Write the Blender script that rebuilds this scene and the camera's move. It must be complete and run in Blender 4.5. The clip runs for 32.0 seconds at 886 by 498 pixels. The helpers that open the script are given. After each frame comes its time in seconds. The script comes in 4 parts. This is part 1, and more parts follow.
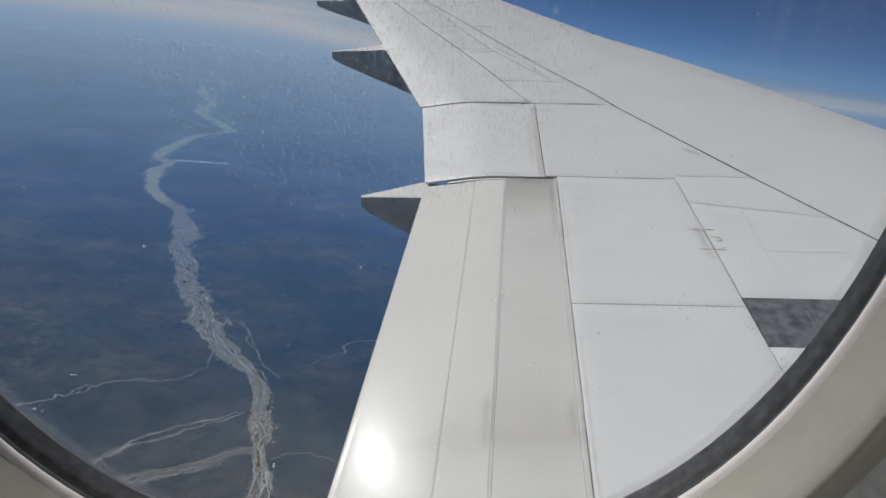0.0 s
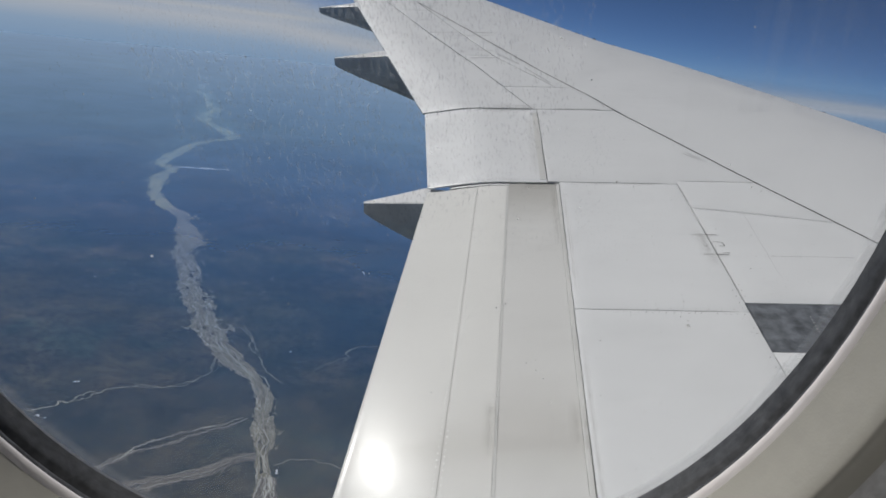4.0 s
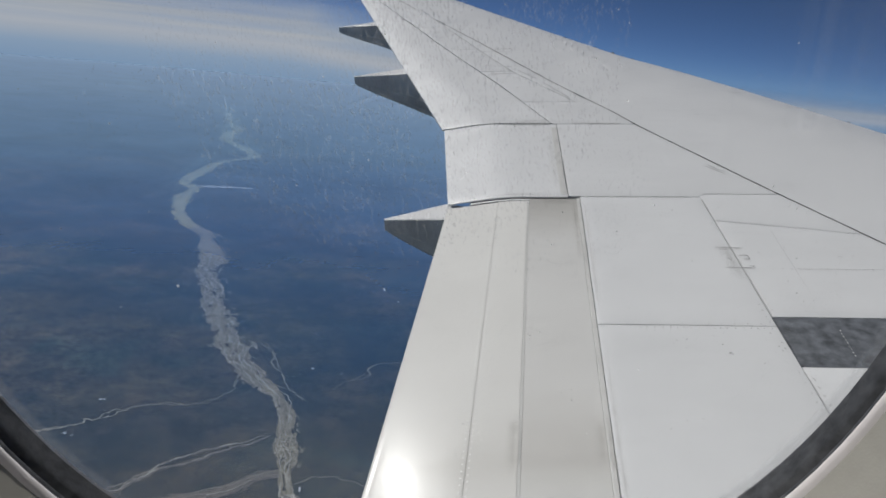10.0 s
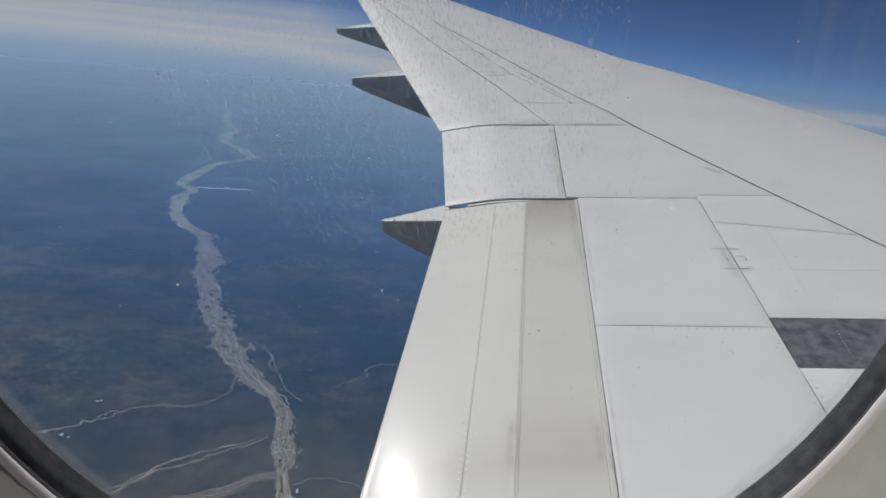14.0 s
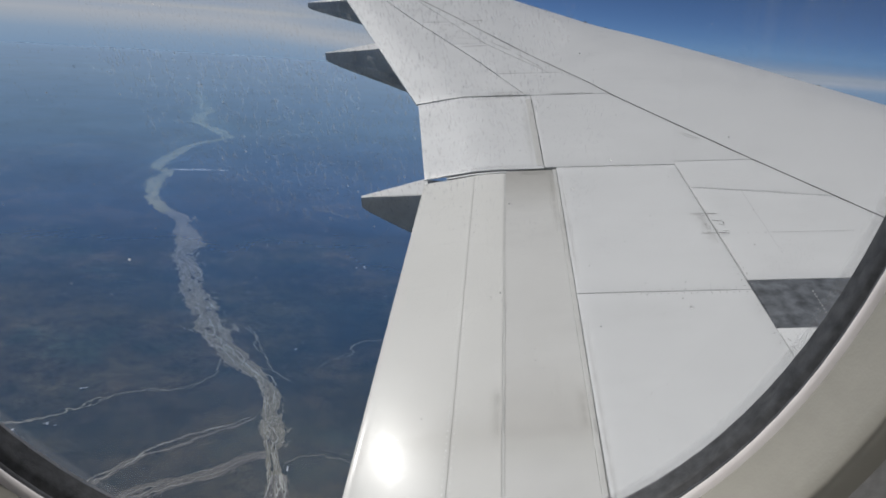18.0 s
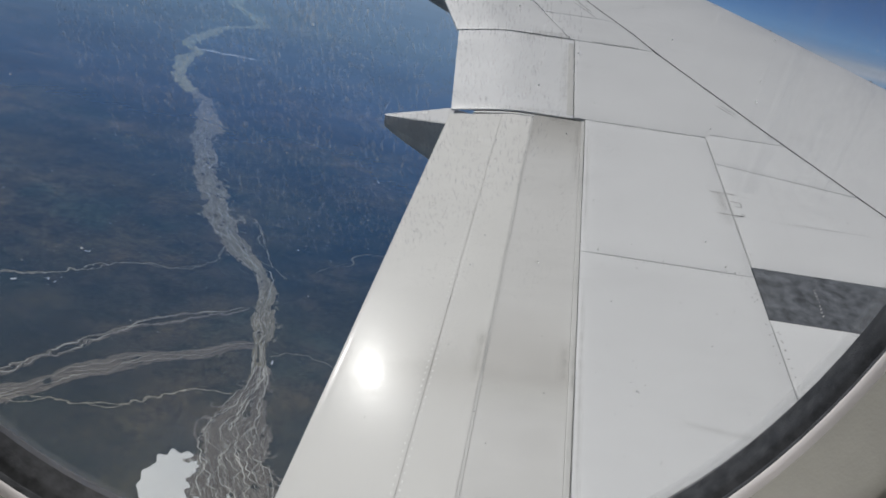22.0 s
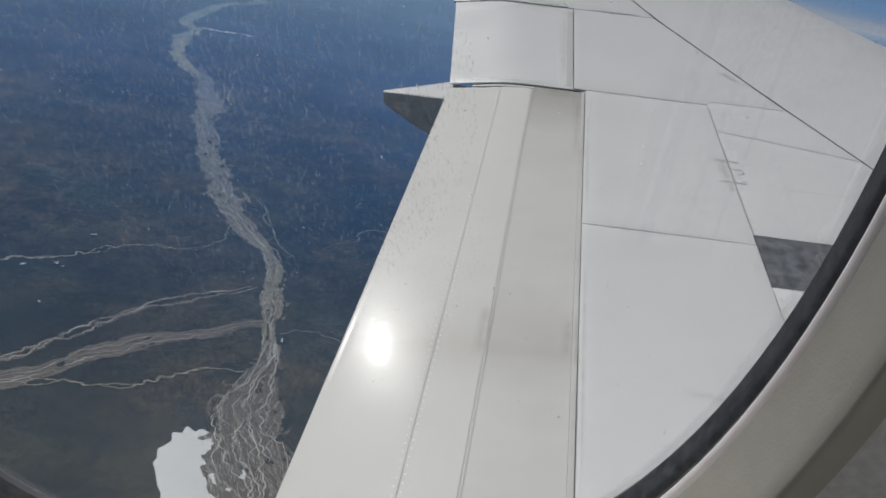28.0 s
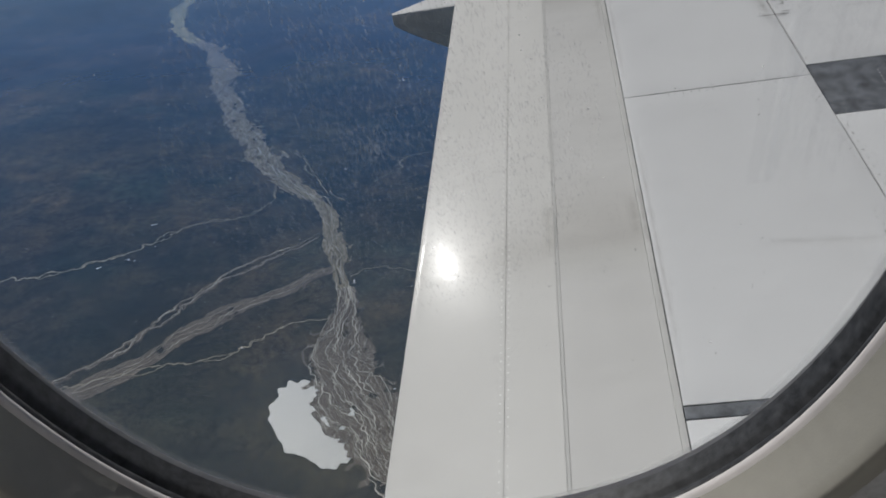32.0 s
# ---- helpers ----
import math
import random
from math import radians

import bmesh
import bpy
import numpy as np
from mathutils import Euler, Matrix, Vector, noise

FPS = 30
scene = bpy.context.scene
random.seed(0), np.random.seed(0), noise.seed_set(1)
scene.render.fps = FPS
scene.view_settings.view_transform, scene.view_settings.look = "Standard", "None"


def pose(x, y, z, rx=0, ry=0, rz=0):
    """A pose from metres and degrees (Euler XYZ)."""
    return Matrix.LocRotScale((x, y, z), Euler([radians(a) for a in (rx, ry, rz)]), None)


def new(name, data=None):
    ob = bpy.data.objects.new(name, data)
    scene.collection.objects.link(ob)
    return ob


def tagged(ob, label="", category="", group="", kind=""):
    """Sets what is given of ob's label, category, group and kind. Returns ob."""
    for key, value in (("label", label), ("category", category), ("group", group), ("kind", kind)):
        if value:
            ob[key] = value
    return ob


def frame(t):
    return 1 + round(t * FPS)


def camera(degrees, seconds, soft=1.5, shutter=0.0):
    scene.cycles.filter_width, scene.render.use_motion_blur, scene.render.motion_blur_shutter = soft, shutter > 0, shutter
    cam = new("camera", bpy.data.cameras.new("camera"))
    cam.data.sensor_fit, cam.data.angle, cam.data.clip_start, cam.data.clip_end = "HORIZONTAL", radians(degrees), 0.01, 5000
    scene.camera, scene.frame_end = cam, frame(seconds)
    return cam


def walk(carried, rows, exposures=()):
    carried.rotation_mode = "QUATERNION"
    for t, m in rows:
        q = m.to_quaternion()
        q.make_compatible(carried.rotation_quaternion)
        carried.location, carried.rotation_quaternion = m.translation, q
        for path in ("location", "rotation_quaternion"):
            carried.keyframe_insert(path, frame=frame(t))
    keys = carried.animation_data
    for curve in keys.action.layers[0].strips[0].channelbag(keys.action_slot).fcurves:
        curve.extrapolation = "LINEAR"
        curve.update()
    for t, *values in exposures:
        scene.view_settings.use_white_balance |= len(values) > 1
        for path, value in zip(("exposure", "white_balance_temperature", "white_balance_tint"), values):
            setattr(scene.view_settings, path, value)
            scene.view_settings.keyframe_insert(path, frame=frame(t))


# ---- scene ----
# A view out of an airliner's cabin window over its wing, high above a braided river.
ALT = 260.0
cam = camera(65.56, 32.0, soft=1.7)
# seconds, x, y, z, and the turn about x, y and z
ROWS = [
    (0.0, -0.0073, 0.0068, 259.9793, 72.43, -7.17, 6.46),
    (0.5, -0.0073, 0.0066, 259.9794, 72.43, -7.19, 6.32),
    (1.0, -0.0075, 0.0064, 259.9795, 72.45, -6.77, 6.17),
    (1.5, -0.0075, 0.0061, 259.9797, 72.58, -6.81, 6.18),
    (2.0, -0.0076, 0.0059, 259.9798, 72.64, -7.00, 6.23),
    (2.5, -0.0078, 0.0058, 259.9799, 72.68, -6.86, 6.21),
    (3.0, -0.0078, 0.0056, 259.9800, 72.77, -6.90, 6.37),
    (3.5, -0.0076, 0.0048, 259.9806, 72.82, -6.83, 6.50),
    (5.5, -0.0069, 0.0020, 259.9833, 73.07, -7.51, 7.06),
    (6.0, -0.0067, 0.0013, 259.9839, 73.08, -7.26, 7.13),
    (6.5, -0.0082, 0.0050, 259.9831, 73.16, -7.09, 7.17),
    (7.0, -0.0095, 0.0087, 259.9821, 73.52, -7.06, 8.43),
    (7.5, -0.0098, 0.0086, 259.9827, 73.86, -6.10, 8.40),
    (8.0, -0.0100, 0.0087, 259.9833, 73.97, -6.43, 8.41),
    (8.5, -0.0103, 0.0086, 259.9840, 74.04, -6.17, 8.13),
    (9.0, -0.0105, 0.0087, 259.9846, 73.94, -6.01, 8.03),
    (9.5, -0.0110, 0.0096, 259.9835, 73.97, -5.92, 8.09),
    (10.0, -0.0116, 0.0105, 259.9824, 74.02, -5.93, 8.11),
    (10.5, -0.0116, 0.0104, 259.9823, 74.04, -6.12, 8.29),
    (11.0, -0.0117, 0.0104, 259.9822, 74.11, -6.02, 8.44),
    (11.5, -0.0118, 0.0104, 259.9821, 74.10, -5.92, 8.64),
    (12.0, -0.0119, 0.0103, 259.9819, 74.15, -5.86, 8.47),
    (12.5, -0.0120, 0.0103, 259.9818, 74.23, -5.73, 8.15),
    (13.0, -0.0120, 0.0103, 259.9818, 74.20, -5.93, 8.12),
    (13.5, -0.0121, 0.0102, 259.9816, 74.13, -6.03, 8.09),
    (14.0, -0.0122, 0.0102, 259.9815, 74.14, -5.95, 7.91),
    (14.5, -0.0120, 0.0099, 259.9820, 74.15, -5.88, 7.81),
    (16.5, -0.0115, 0.0089, 259.9841, 72.79, -6.62, 5.22),
    (17.0, -0.0114, 0.0087, 259.9846, 72.63, -6.78, 4.79),
    (17.5, -0.0081, 0.0109, 259.9816, 72.50, -5.37, 3.86),
    (18.0, -0.0049, 0.0130, 259.9785, 72.19, -4.52, 5.87),
    (18.5, -0.0024, 0.0177, 259.9778, 71.84, -4.62, 7.20),
    (19.0, -0.0000, 0.0224, 259.9770, 70.68, -4.90, 7.72),
    (19.5, -0.0002, 0.0275, 259.9865, 67.13, -7.26, 8.89),
    (20.0, -0.0002, 0.0327, 259.9958, 64.84, -8.86, 9.32),
    (20.5, 0.0005, 0.0333, 260.0003, 66.08, -10.10, 9.90),
    (21.0, 0.0012, 0.0340, 260.0048, 66.38, -11.46, 10.38),
    (21.5, 0.0019, 0.0330, 260.0086, 65.59, -12.05, 9.61),
    (22.0, 0.0025, 0.0321, 260.0124, 65.47, -13.70, 10.34),
    (22.5, 0.0055, 0.0315, 260.0080, 65.61, -13.30, 10.14),
    (23.0, 0.0085, 0.0308, 260.0034, 68.10, -13.42, 10.44),
    (23.5, 0.0052, 0.0329, 260.0019, 69.72, -13.41, 11.01),
    (24.0, 0.0020, 0.0351, 260.0003, 68.14, -13.42, 11.16),
    (24.5, 0.0033, 0.0316, 260.0068, 66.26, -13.30, 11.31),
    (25.0, 0.0046, 0.0281, 260.0133, 65.98, -12.07, 10.81),
    (25.5, 0.0131, 0.0313, 260.0204, 66.50, -12.06, 10.08),
    (26.0, 0.0216, 0.0345, 260.0276, 64.76, -12.15, 8.98),
    (26.5, 0.0216, 0.0335, 260.0315, 63.95, -11.77, 9.56),
    (28.5, 0.0212, 0.0297, 260.0477, 63.25, -12.06, 10.09),
    (29.0, 0.0211, 0.0277, 260.0502, 63.40, -11.74, 10.69),
    (29.5, 0.0180, 0.0225, 260.0511, 64.84, -12.96, 13.25),
    (30.0, 0.0148, 0.0173, 260.0522, 66.55, -14.21, 14.69),
    (30.5, 0.0106, 0.0169, 260.0611, 66.66, -13.37, 14.98),
    (31.0, 0.0064, 0.0165, 260.0700, 66.06, -3.13, 10.44),
    (31.5, -0.0044, 0.0222, 260.0712, 60.95, 1.78, 6.71),
    (32.0, -0.0098, 0.0186, 260.0749, 56.30, 2.14, 6.98),
]
walk(cam, [(t, pose(x, y, z, rx, ry, rz)) for t, x, y, z, rx, ry, rz in ROWS], exposures=[(0.0, 0.0), (19.0, -0.02), (22.0, -0.1), (26.0, -0.12), (30.5, -0.2), (32.0, -0.3)])

# ---- light ----
SUN_EL, SUN_AZ = 49.4, 132.0
SKY_STRENGTH, SUN_STRENGTH = 0.05, 3.5
world = bpy.data.worlds.new("sky")
scene.world = world
world.use_nodes = True
sky = world.node_tree.nodes.new("ShaderNodeTexSky")
sky.sky_type, sky.sun_disc = "NISHITA", False
sky.sun_elevation, sky.sun_rotation = radians(SUN_EL), radians(90 - SUN_AZ)
sky.altitude, sky.air_density, sky.dust_density, sky.ozone_density = 11000, 0.8, 0.25, 3.5
world.node_tree.links.new(sky.outputs[0], world.node_tree.nodes["Background"].inputs[0])
world.node_tree.nodes["Background"].inputs[1].default_value = SKY_STRENGTH
sun = new("sun", bpy.data.lights.new("sun", "SUN"))
sun.data.energy, sun.data.angle, sun.data.color = SUN_STRENGTH, radians(0.53), (0.985, 0.965, 0.935)
e, a = radians(SUN_EL), radians(SUN_AZ)
SUN_WAY = Vector((math.cos(e) * math.cos(a), math.cos(e) * math.sin(a), math.sin(e)))
sun.matrix_world = Matrix.Translation((0, 0, ALT + 50)) @ SUN_WAY.to_track_quat("Z", "Y").to_matrix().to_4x4()

# power of the fill lamp added to brighten the cabin
CABIN_FILL = 85.0
# emission of the backdrop that paints the bright horizon haze
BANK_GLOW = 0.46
# ---- frames of reference ----
# wing: x along the chord to the nose, y outwards along the span, z off the upper skin; the eye begins 2.8 m above it
WING = Matrix(((0.989, -0.1264, -0.077, 0), (0.1054, 0.9665, -0.2339, 0), (0.104, 0.2233, 0.9692, 0), (0, 0, 0, 1)))
AIR = Matrix.Translation((0, 0, ALT)) @ WING
WINGM = AIR @ Matrix.Translation((0, 0, -2.8))
# cabin: x to the nose, y out through the window, z up the side wall
CABINM = AIR @ pose(0, 0, 0, -8, 0, 0) @ Matrix.Translation((0, -0.0071, 0.0142))


# ---- materials ----
def shader(name, rough=0.5, metal=0.0, spec=0.5):
    m = bpy.data.materials.new(name)
    m.use_nodes = True
    b = m.node_tree.nodes["Principled BSDF"]
    b.inputs["Roughness"].default_value = rough
    b.inputs["Metallic"].default_value = metal
    b.inputs["Specular IOR Level"].default_value = spec
    return m, m.node_tree, b


def node(tree, kind, **values):
    n = tree.nodes.new(kind)
    for key, value in values.items():
        n.inputs[key.replace("_", " ")].default_value = value
    return n


def mapped(tree, scale, coords="Object"):
    c = tree.nodes.new("ShaderNodeTexCoord")
    m = tree.nodes.new("ShaderNodeMapping")
    m.inputs["Scale"].default_value = scale
    tree.links.new(c.outputs[coords], m.inputs["Vector"])
    return m.outputs["Vector"]


def noise_of(tree, vector, scale, detail=5.0, rough=0.55, twist=0.0):
    n = node(tree, "ShaderNodeTexNoise", Scale=scale, Detail=detail, Roughness=rough, Distortion=twist)
    tree.links.new(vector, n.inputs["Vector"])
    return n.outputs["Fac"]


def node_range(tree, value, low, high):
    n = node(tree, "ShaderNodeMapRange", From_Min=low, From_Max=high)
    tree.links.new(value, n.inputs["Value"])
    return n.outputs[0]


def ramp(tree, fac, *stops):
    r = tree.nodes.new("ShaderNodeValToRGB")
    els = r.color_ramp.elements
    while len(els) < len(stops):
        els.new(0.5)
    for el, (at, colour) in zip(els, stops):
        el.position = at
        el.color = (*colour, 1) if len(colour) == 3 else colour
    tree.links.new(fac, r.inputs["Fac"])
    return r.outputs["Color"]


def blend(tree, fac, a, b, mode="MIX"):
    m = tree.nodes.new("ShaderNodeMix")
    m.data_type, m.blend_type = "RGBA", mode
    for sock, value in ((m.inputs[0], fac), (m.inputs[6], a), (m.inputs[7], b)):
        if isinstance(value, bpy.types.NodeSocket):
            tree.links.new(value, sock)
        elif isinstance(value, (int, float)):
            sock.default_value = value
        else:
            sock.default_value = (*value, 1)
    return m.outputs[2]


def bump(tree, bsdf, height, strength, distance):
    b = node(tree, "ShaderNodeBump", Strength=strength, Distance=distance)
    tree.links.new(height, b.inputs["Height"])
    tree.links.new(b.outputs["Normal"], bsdf.inputs["Normal"])


def paint(name, colour, rough, dirt=0.12, wave=0.25, soiled=(), spec=0.4, coat=0.0):
    """Aircraft paint: streaked along the chord, faintly blotched, with gentle skin waviness."""
    m, t, b = shader(name, rough, spec=spec)
    b.inputs["Coat Weight"].default_value, b.inputs["Coat Roughness"].default_value = coat, 0.078
    streak = noise_of(t, mapped(t, (0.8, 3.0, 1.0)), 3.0, 6, 0.55)
    blot = noise_of(t, mapped(t, (1, 1, 1)), 1.3, 4, 0.6)
    fine = noise_of(t, mapped(t, (1, 1, 1)), 60.0, 3, 0.6)
    dark = tuple(c * (1 - dirt) for c in colour)
    c1 = ramp(t, streak, (0.3, dark), (0.62, colour))
    info = t.nodes.new("ShaderNodeObjectInfo")
    c2 = blend(t, 0.5, c1, ramp(t, blot, (0.32, tuple(c * (1 - 1.4 * dirt) for c in colour)), (0.6, colour)))
    if soiled:
        # soot that has settled in bands across the flap, ragged along their edges
        split = t.nodes.new("ShaderNodeSeparateXYZ")
        t.links.new(mapped(t, (1, 1 / 7, 1)), split.inputs[0])
        shift = t.nodes.new("ShaderNodeMath")
        shift.operation = "MULTIPLY_ADD"
        shift.inputs[1].default_value = 0.03
        t.links.new(blot, shift.inputs[0])
        t.links.new(split.outputs["Y"], shift.inputs[2])
        c2 = blend(t, 1.0, c2, ramp(t, shift.outputs[0], *soiled), "MULTIPLY")
    tone = ramp(t, info.outputs["Random"], (0.0, (0.955, 0.955, 0.955)), (1.0, (1.02, 1.02, 1.02)))
    t.links.new(blend(t, 1.0, c2, tone, "MULTIPLY"), b.inputs["Base Color"])
    t.links.new(ramp(t, blend(t, 0.5, blot, fine), (0.3, (rough * 0.85,) * 3), (0.7, (rough * 1.25,) * 3)), b.inputs["Roughness"])
    bump(t, b, blend(t, 0.06, blot, fine), wave, 0.01)
    if coat:
        peel = node(t, "ShaderNodeBump", Strength=0.18, Distance=0.002)
        t.links.new(noise_of(t, mapped(t, (1, 1.6, 1)), 12.0, 4, 0.6, 0.8), peel.inputs["Height"])
        t.links.new(peel.outputs["Normal"], b.inputs["Coat Normal"])
    return m


WHITE = paint("white_wing_paint", (0.72, 0.727, 0.735), 0.3, 0.05)
WARM = paint("flap_paint", (0.70, 0.695, 0.675), 0.2, 0.045, 0.2, [(0.355, (1, 1, 1)), (0.385, (0.94, 0.935, 0.93)), (0.402, (0.88, 0.875, 0.865)), (0.415, (0.93, 0.925, 0.92)), (0.47, (1, 1, 1))], 0.02, 0.007)
GREYED = paint("worn_flap_paint", (0.69, 0.685, 0.67), 0.3, 0.08, 0.25, [(0.36, (1, 1, 1)), (0.385, (0.93, 0.93, 0.915)), (0.4, (0.86, 0.85, 0.835)), (0.42, (0.91, 0.9, 0.885)), (0.5, (1, 1, 1)), (0.76, (1, 1, 1)), (0.84, (0.8, 0.79, 0.77)), (0.885, (0.68, 0.67, 0.65))])
STRIP = paint("rub_strip", (0.6, 0.6, 0.585), 0.45, 0.15)
SEALED = paint("seal_strip_paint", (0.6, 0.6, 0.585), 0.4, 0.12)
FAIRING_GREY = paint("fairing_grey_paint", (0.84, 0.83, 0.77), 0.6, 0.35)


def plain(name, colour, rough, metal=0.0, scale=30.0, vary=0.2, grain=0.2, depth=0.001, spec=0.5):
    m, t, b = shader(name, rough, metal, spec)
    v = mapped(t, (1, 1, 1))
    n1, n2 = noise_of(t, v, scale, 5), noise_of(t, v, scale * 9, 3)
    c = ramp(t, n1, (0.3, tuple(x * (1 - vary) for x in colour)), (0.7, tuple(min(1, x * (1 + vary)) for x in colour)))
    t.links.new(c, b.inputs["Base Color"])
    bump(t, b, blend(t, 0.5, n1, n2), grain, depth)
    return m


SLATE = plain("slate_grey_paint", (0.125, 0.135, 0.15), 0.45, scale=13.0, vary=0.5, grain=0.05)
GAP = plain("joint_sealant", (0.018, 0.018, 0.019), 0.8)
RIVET = plain("rivet_heads", (0.95, 0.95, 0.93), 0.4, vary=0.05)
SCUFF = plain("dark_grime", (0.1, 0.1, 0.092), 0.7, vary=0.4)
RUBBER = plain("black_rubber", (0.04, 0.041, 0.043), 0.55, scale=220, vary=0.6, grain=0.35)
RIM = plain("grey_retainer", (0.09, 0.09, 0.095), 0.5, scale=40)
BEIGE = plain("beige_plastic", (0.36, 0.345, 0.3), 0.42, scale=120, vary=0.04, grain=0.08)
# the lip's bright highlight is painted in, paler than the beige reveal
LIP = plain("plastic_lip_painted_highlight", (0.72, 0.68, 0.66), 0.3, scale=120, vary=0.05, grain=0.05)
LINING = plain("speckled_wall_lining", (0.50, 0.50, 0.50), 0.6, scale=350, vary=0.14, grain=0.5, depth=0.0006)
DARKCARPET = plain("cabin_carpet", (0.06, 0.065, 0.08), 0.95, scale=200, vary=0.3)


def pane_material():
    m = bpy.data.materials.new("window_glass")
    m.use_nodes = True
    t = m.node_tree
    t.nodes.remove(t.nodes["Principled BSDF"])
    clear, gloss = t.nodes.new("ShaderNodeBsdfTransparent"), node(t, "ShaderNodeBsdfGlossy", Roughness=0.02)
    clear.inputs[0].default_value = (0.97, 0.98, 0.98, 1)
    f = node(t, "ShaderNodeFresnel", IOR=1.15)
    mix = t.nodes.new("ShaderNodeMixShader")
    t.links.new(f.outputs[0], mix.inputs[0])
    t.links.new(clear.outputs[0], mix.inputs[1])
    t.links.new(gloss.outputs[0], mix.inputs[2])
    t.links.new(mix.outputs[0], t.nodes["Material Output"].inputs[0])
    return m


def veil_material(name, colour, cover):
    """A thin scattering film that lets most light through."""
    m = bpy.data.materials.new(name)
    m.use_nodes = True
    t = m.node_tree
    t.nodes.remove(t.nodes["Principled BSDF"])
    clear, body = t.nodes.new("ShaderNodeBsdfTransparent"), t.nodes.new("ShaderNodeBsdfTranslucent")
    body2 = t.nodes.new("ShaderNodeBsdfDiffuse")
    half = t.nodes.new("ShaderNodeMixShader")
    for b in (body, body2):
        b.inputs[0].default_value = (*colour, 1)
    t.links.new(body.outputs[0], half.inputs[1])
    t.links.new(body2.outputs[0], half.inputs[2])
    mix = t.nodes.new("ShaderNodeMixShader")
    mix.inputs[0].default_value = cover
    t.links.new(clear.outputs[0], mix.inputs[1])
    t.links.new(half.outputs[0], mix.inputs[2])
    t.links.new(mix.outputs[0], t.nodes["Material Output"].inputs[0])
    return m, t, mix


GLASS = pane_material()
FROST = veil_material("frost", (0.66, 0.68, 0.7), 0.085)[0]
DUST = veil_material("dust", (0.75, 0.75, 0.74), 0.36)[0]
EDGE = veil_material("pane_edge", (0.46, 0.46, 0.48), 0.06)[0]


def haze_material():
    """Aerial haze painted on a flat sheet: cover follows the slant length of air above the ground at each place."""
    m, t, mix = veil_material("painted_blue_haze", (0.16, 0.30, 0.62), 0.3)
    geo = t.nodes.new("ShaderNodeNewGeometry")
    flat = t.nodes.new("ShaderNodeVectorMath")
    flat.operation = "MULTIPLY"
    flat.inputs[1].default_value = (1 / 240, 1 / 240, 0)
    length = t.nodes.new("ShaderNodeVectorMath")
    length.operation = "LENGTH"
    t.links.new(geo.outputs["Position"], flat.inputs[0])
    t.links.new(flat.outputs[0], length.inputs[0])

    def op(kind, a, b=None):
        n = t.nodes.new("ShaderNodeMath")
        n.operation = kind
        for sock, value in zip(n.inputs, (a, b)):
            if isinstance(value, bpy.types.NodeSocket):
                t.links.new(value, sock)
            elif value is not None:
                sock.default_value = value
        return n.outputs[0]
    # painted haze is denser from the tail round towards the nose
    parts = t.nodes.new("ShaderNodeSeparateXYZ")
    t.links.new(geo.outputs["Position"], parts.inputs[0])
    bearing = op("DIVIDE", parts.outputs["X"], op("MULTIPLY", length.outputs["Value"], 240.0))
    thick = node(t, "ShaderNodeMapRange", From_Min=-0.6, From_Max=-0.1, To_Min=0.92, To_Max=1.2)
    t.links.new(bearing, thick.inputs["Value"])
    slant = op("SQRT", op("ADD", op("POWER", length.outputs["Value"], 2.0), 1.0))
    # and its cover varies by noise, which mottles the far land
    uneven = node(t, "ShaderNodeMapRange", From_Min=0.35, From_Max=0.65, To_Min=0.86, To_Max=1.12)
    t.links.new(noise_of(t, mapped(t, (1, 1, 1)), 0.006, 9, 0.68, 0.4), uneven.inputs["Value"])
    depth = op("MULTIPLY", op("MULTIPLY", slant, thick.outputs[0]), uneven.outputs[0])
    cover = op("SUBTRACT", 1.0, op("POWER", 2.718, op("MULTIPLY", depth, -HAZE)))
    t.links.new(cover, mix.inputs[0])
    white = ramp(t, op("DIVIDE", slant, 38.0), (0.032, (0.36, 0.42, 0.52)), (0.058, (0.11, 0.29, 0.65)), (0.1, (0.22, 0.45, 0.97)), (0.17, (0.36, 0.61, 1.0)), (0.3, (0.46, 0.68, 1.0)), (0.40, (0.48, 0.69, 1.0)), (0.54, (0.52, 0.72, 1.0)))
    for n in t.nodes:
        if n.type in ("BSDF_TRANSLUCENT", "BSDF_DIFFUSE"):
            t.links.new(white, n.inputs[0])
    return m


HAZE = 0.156


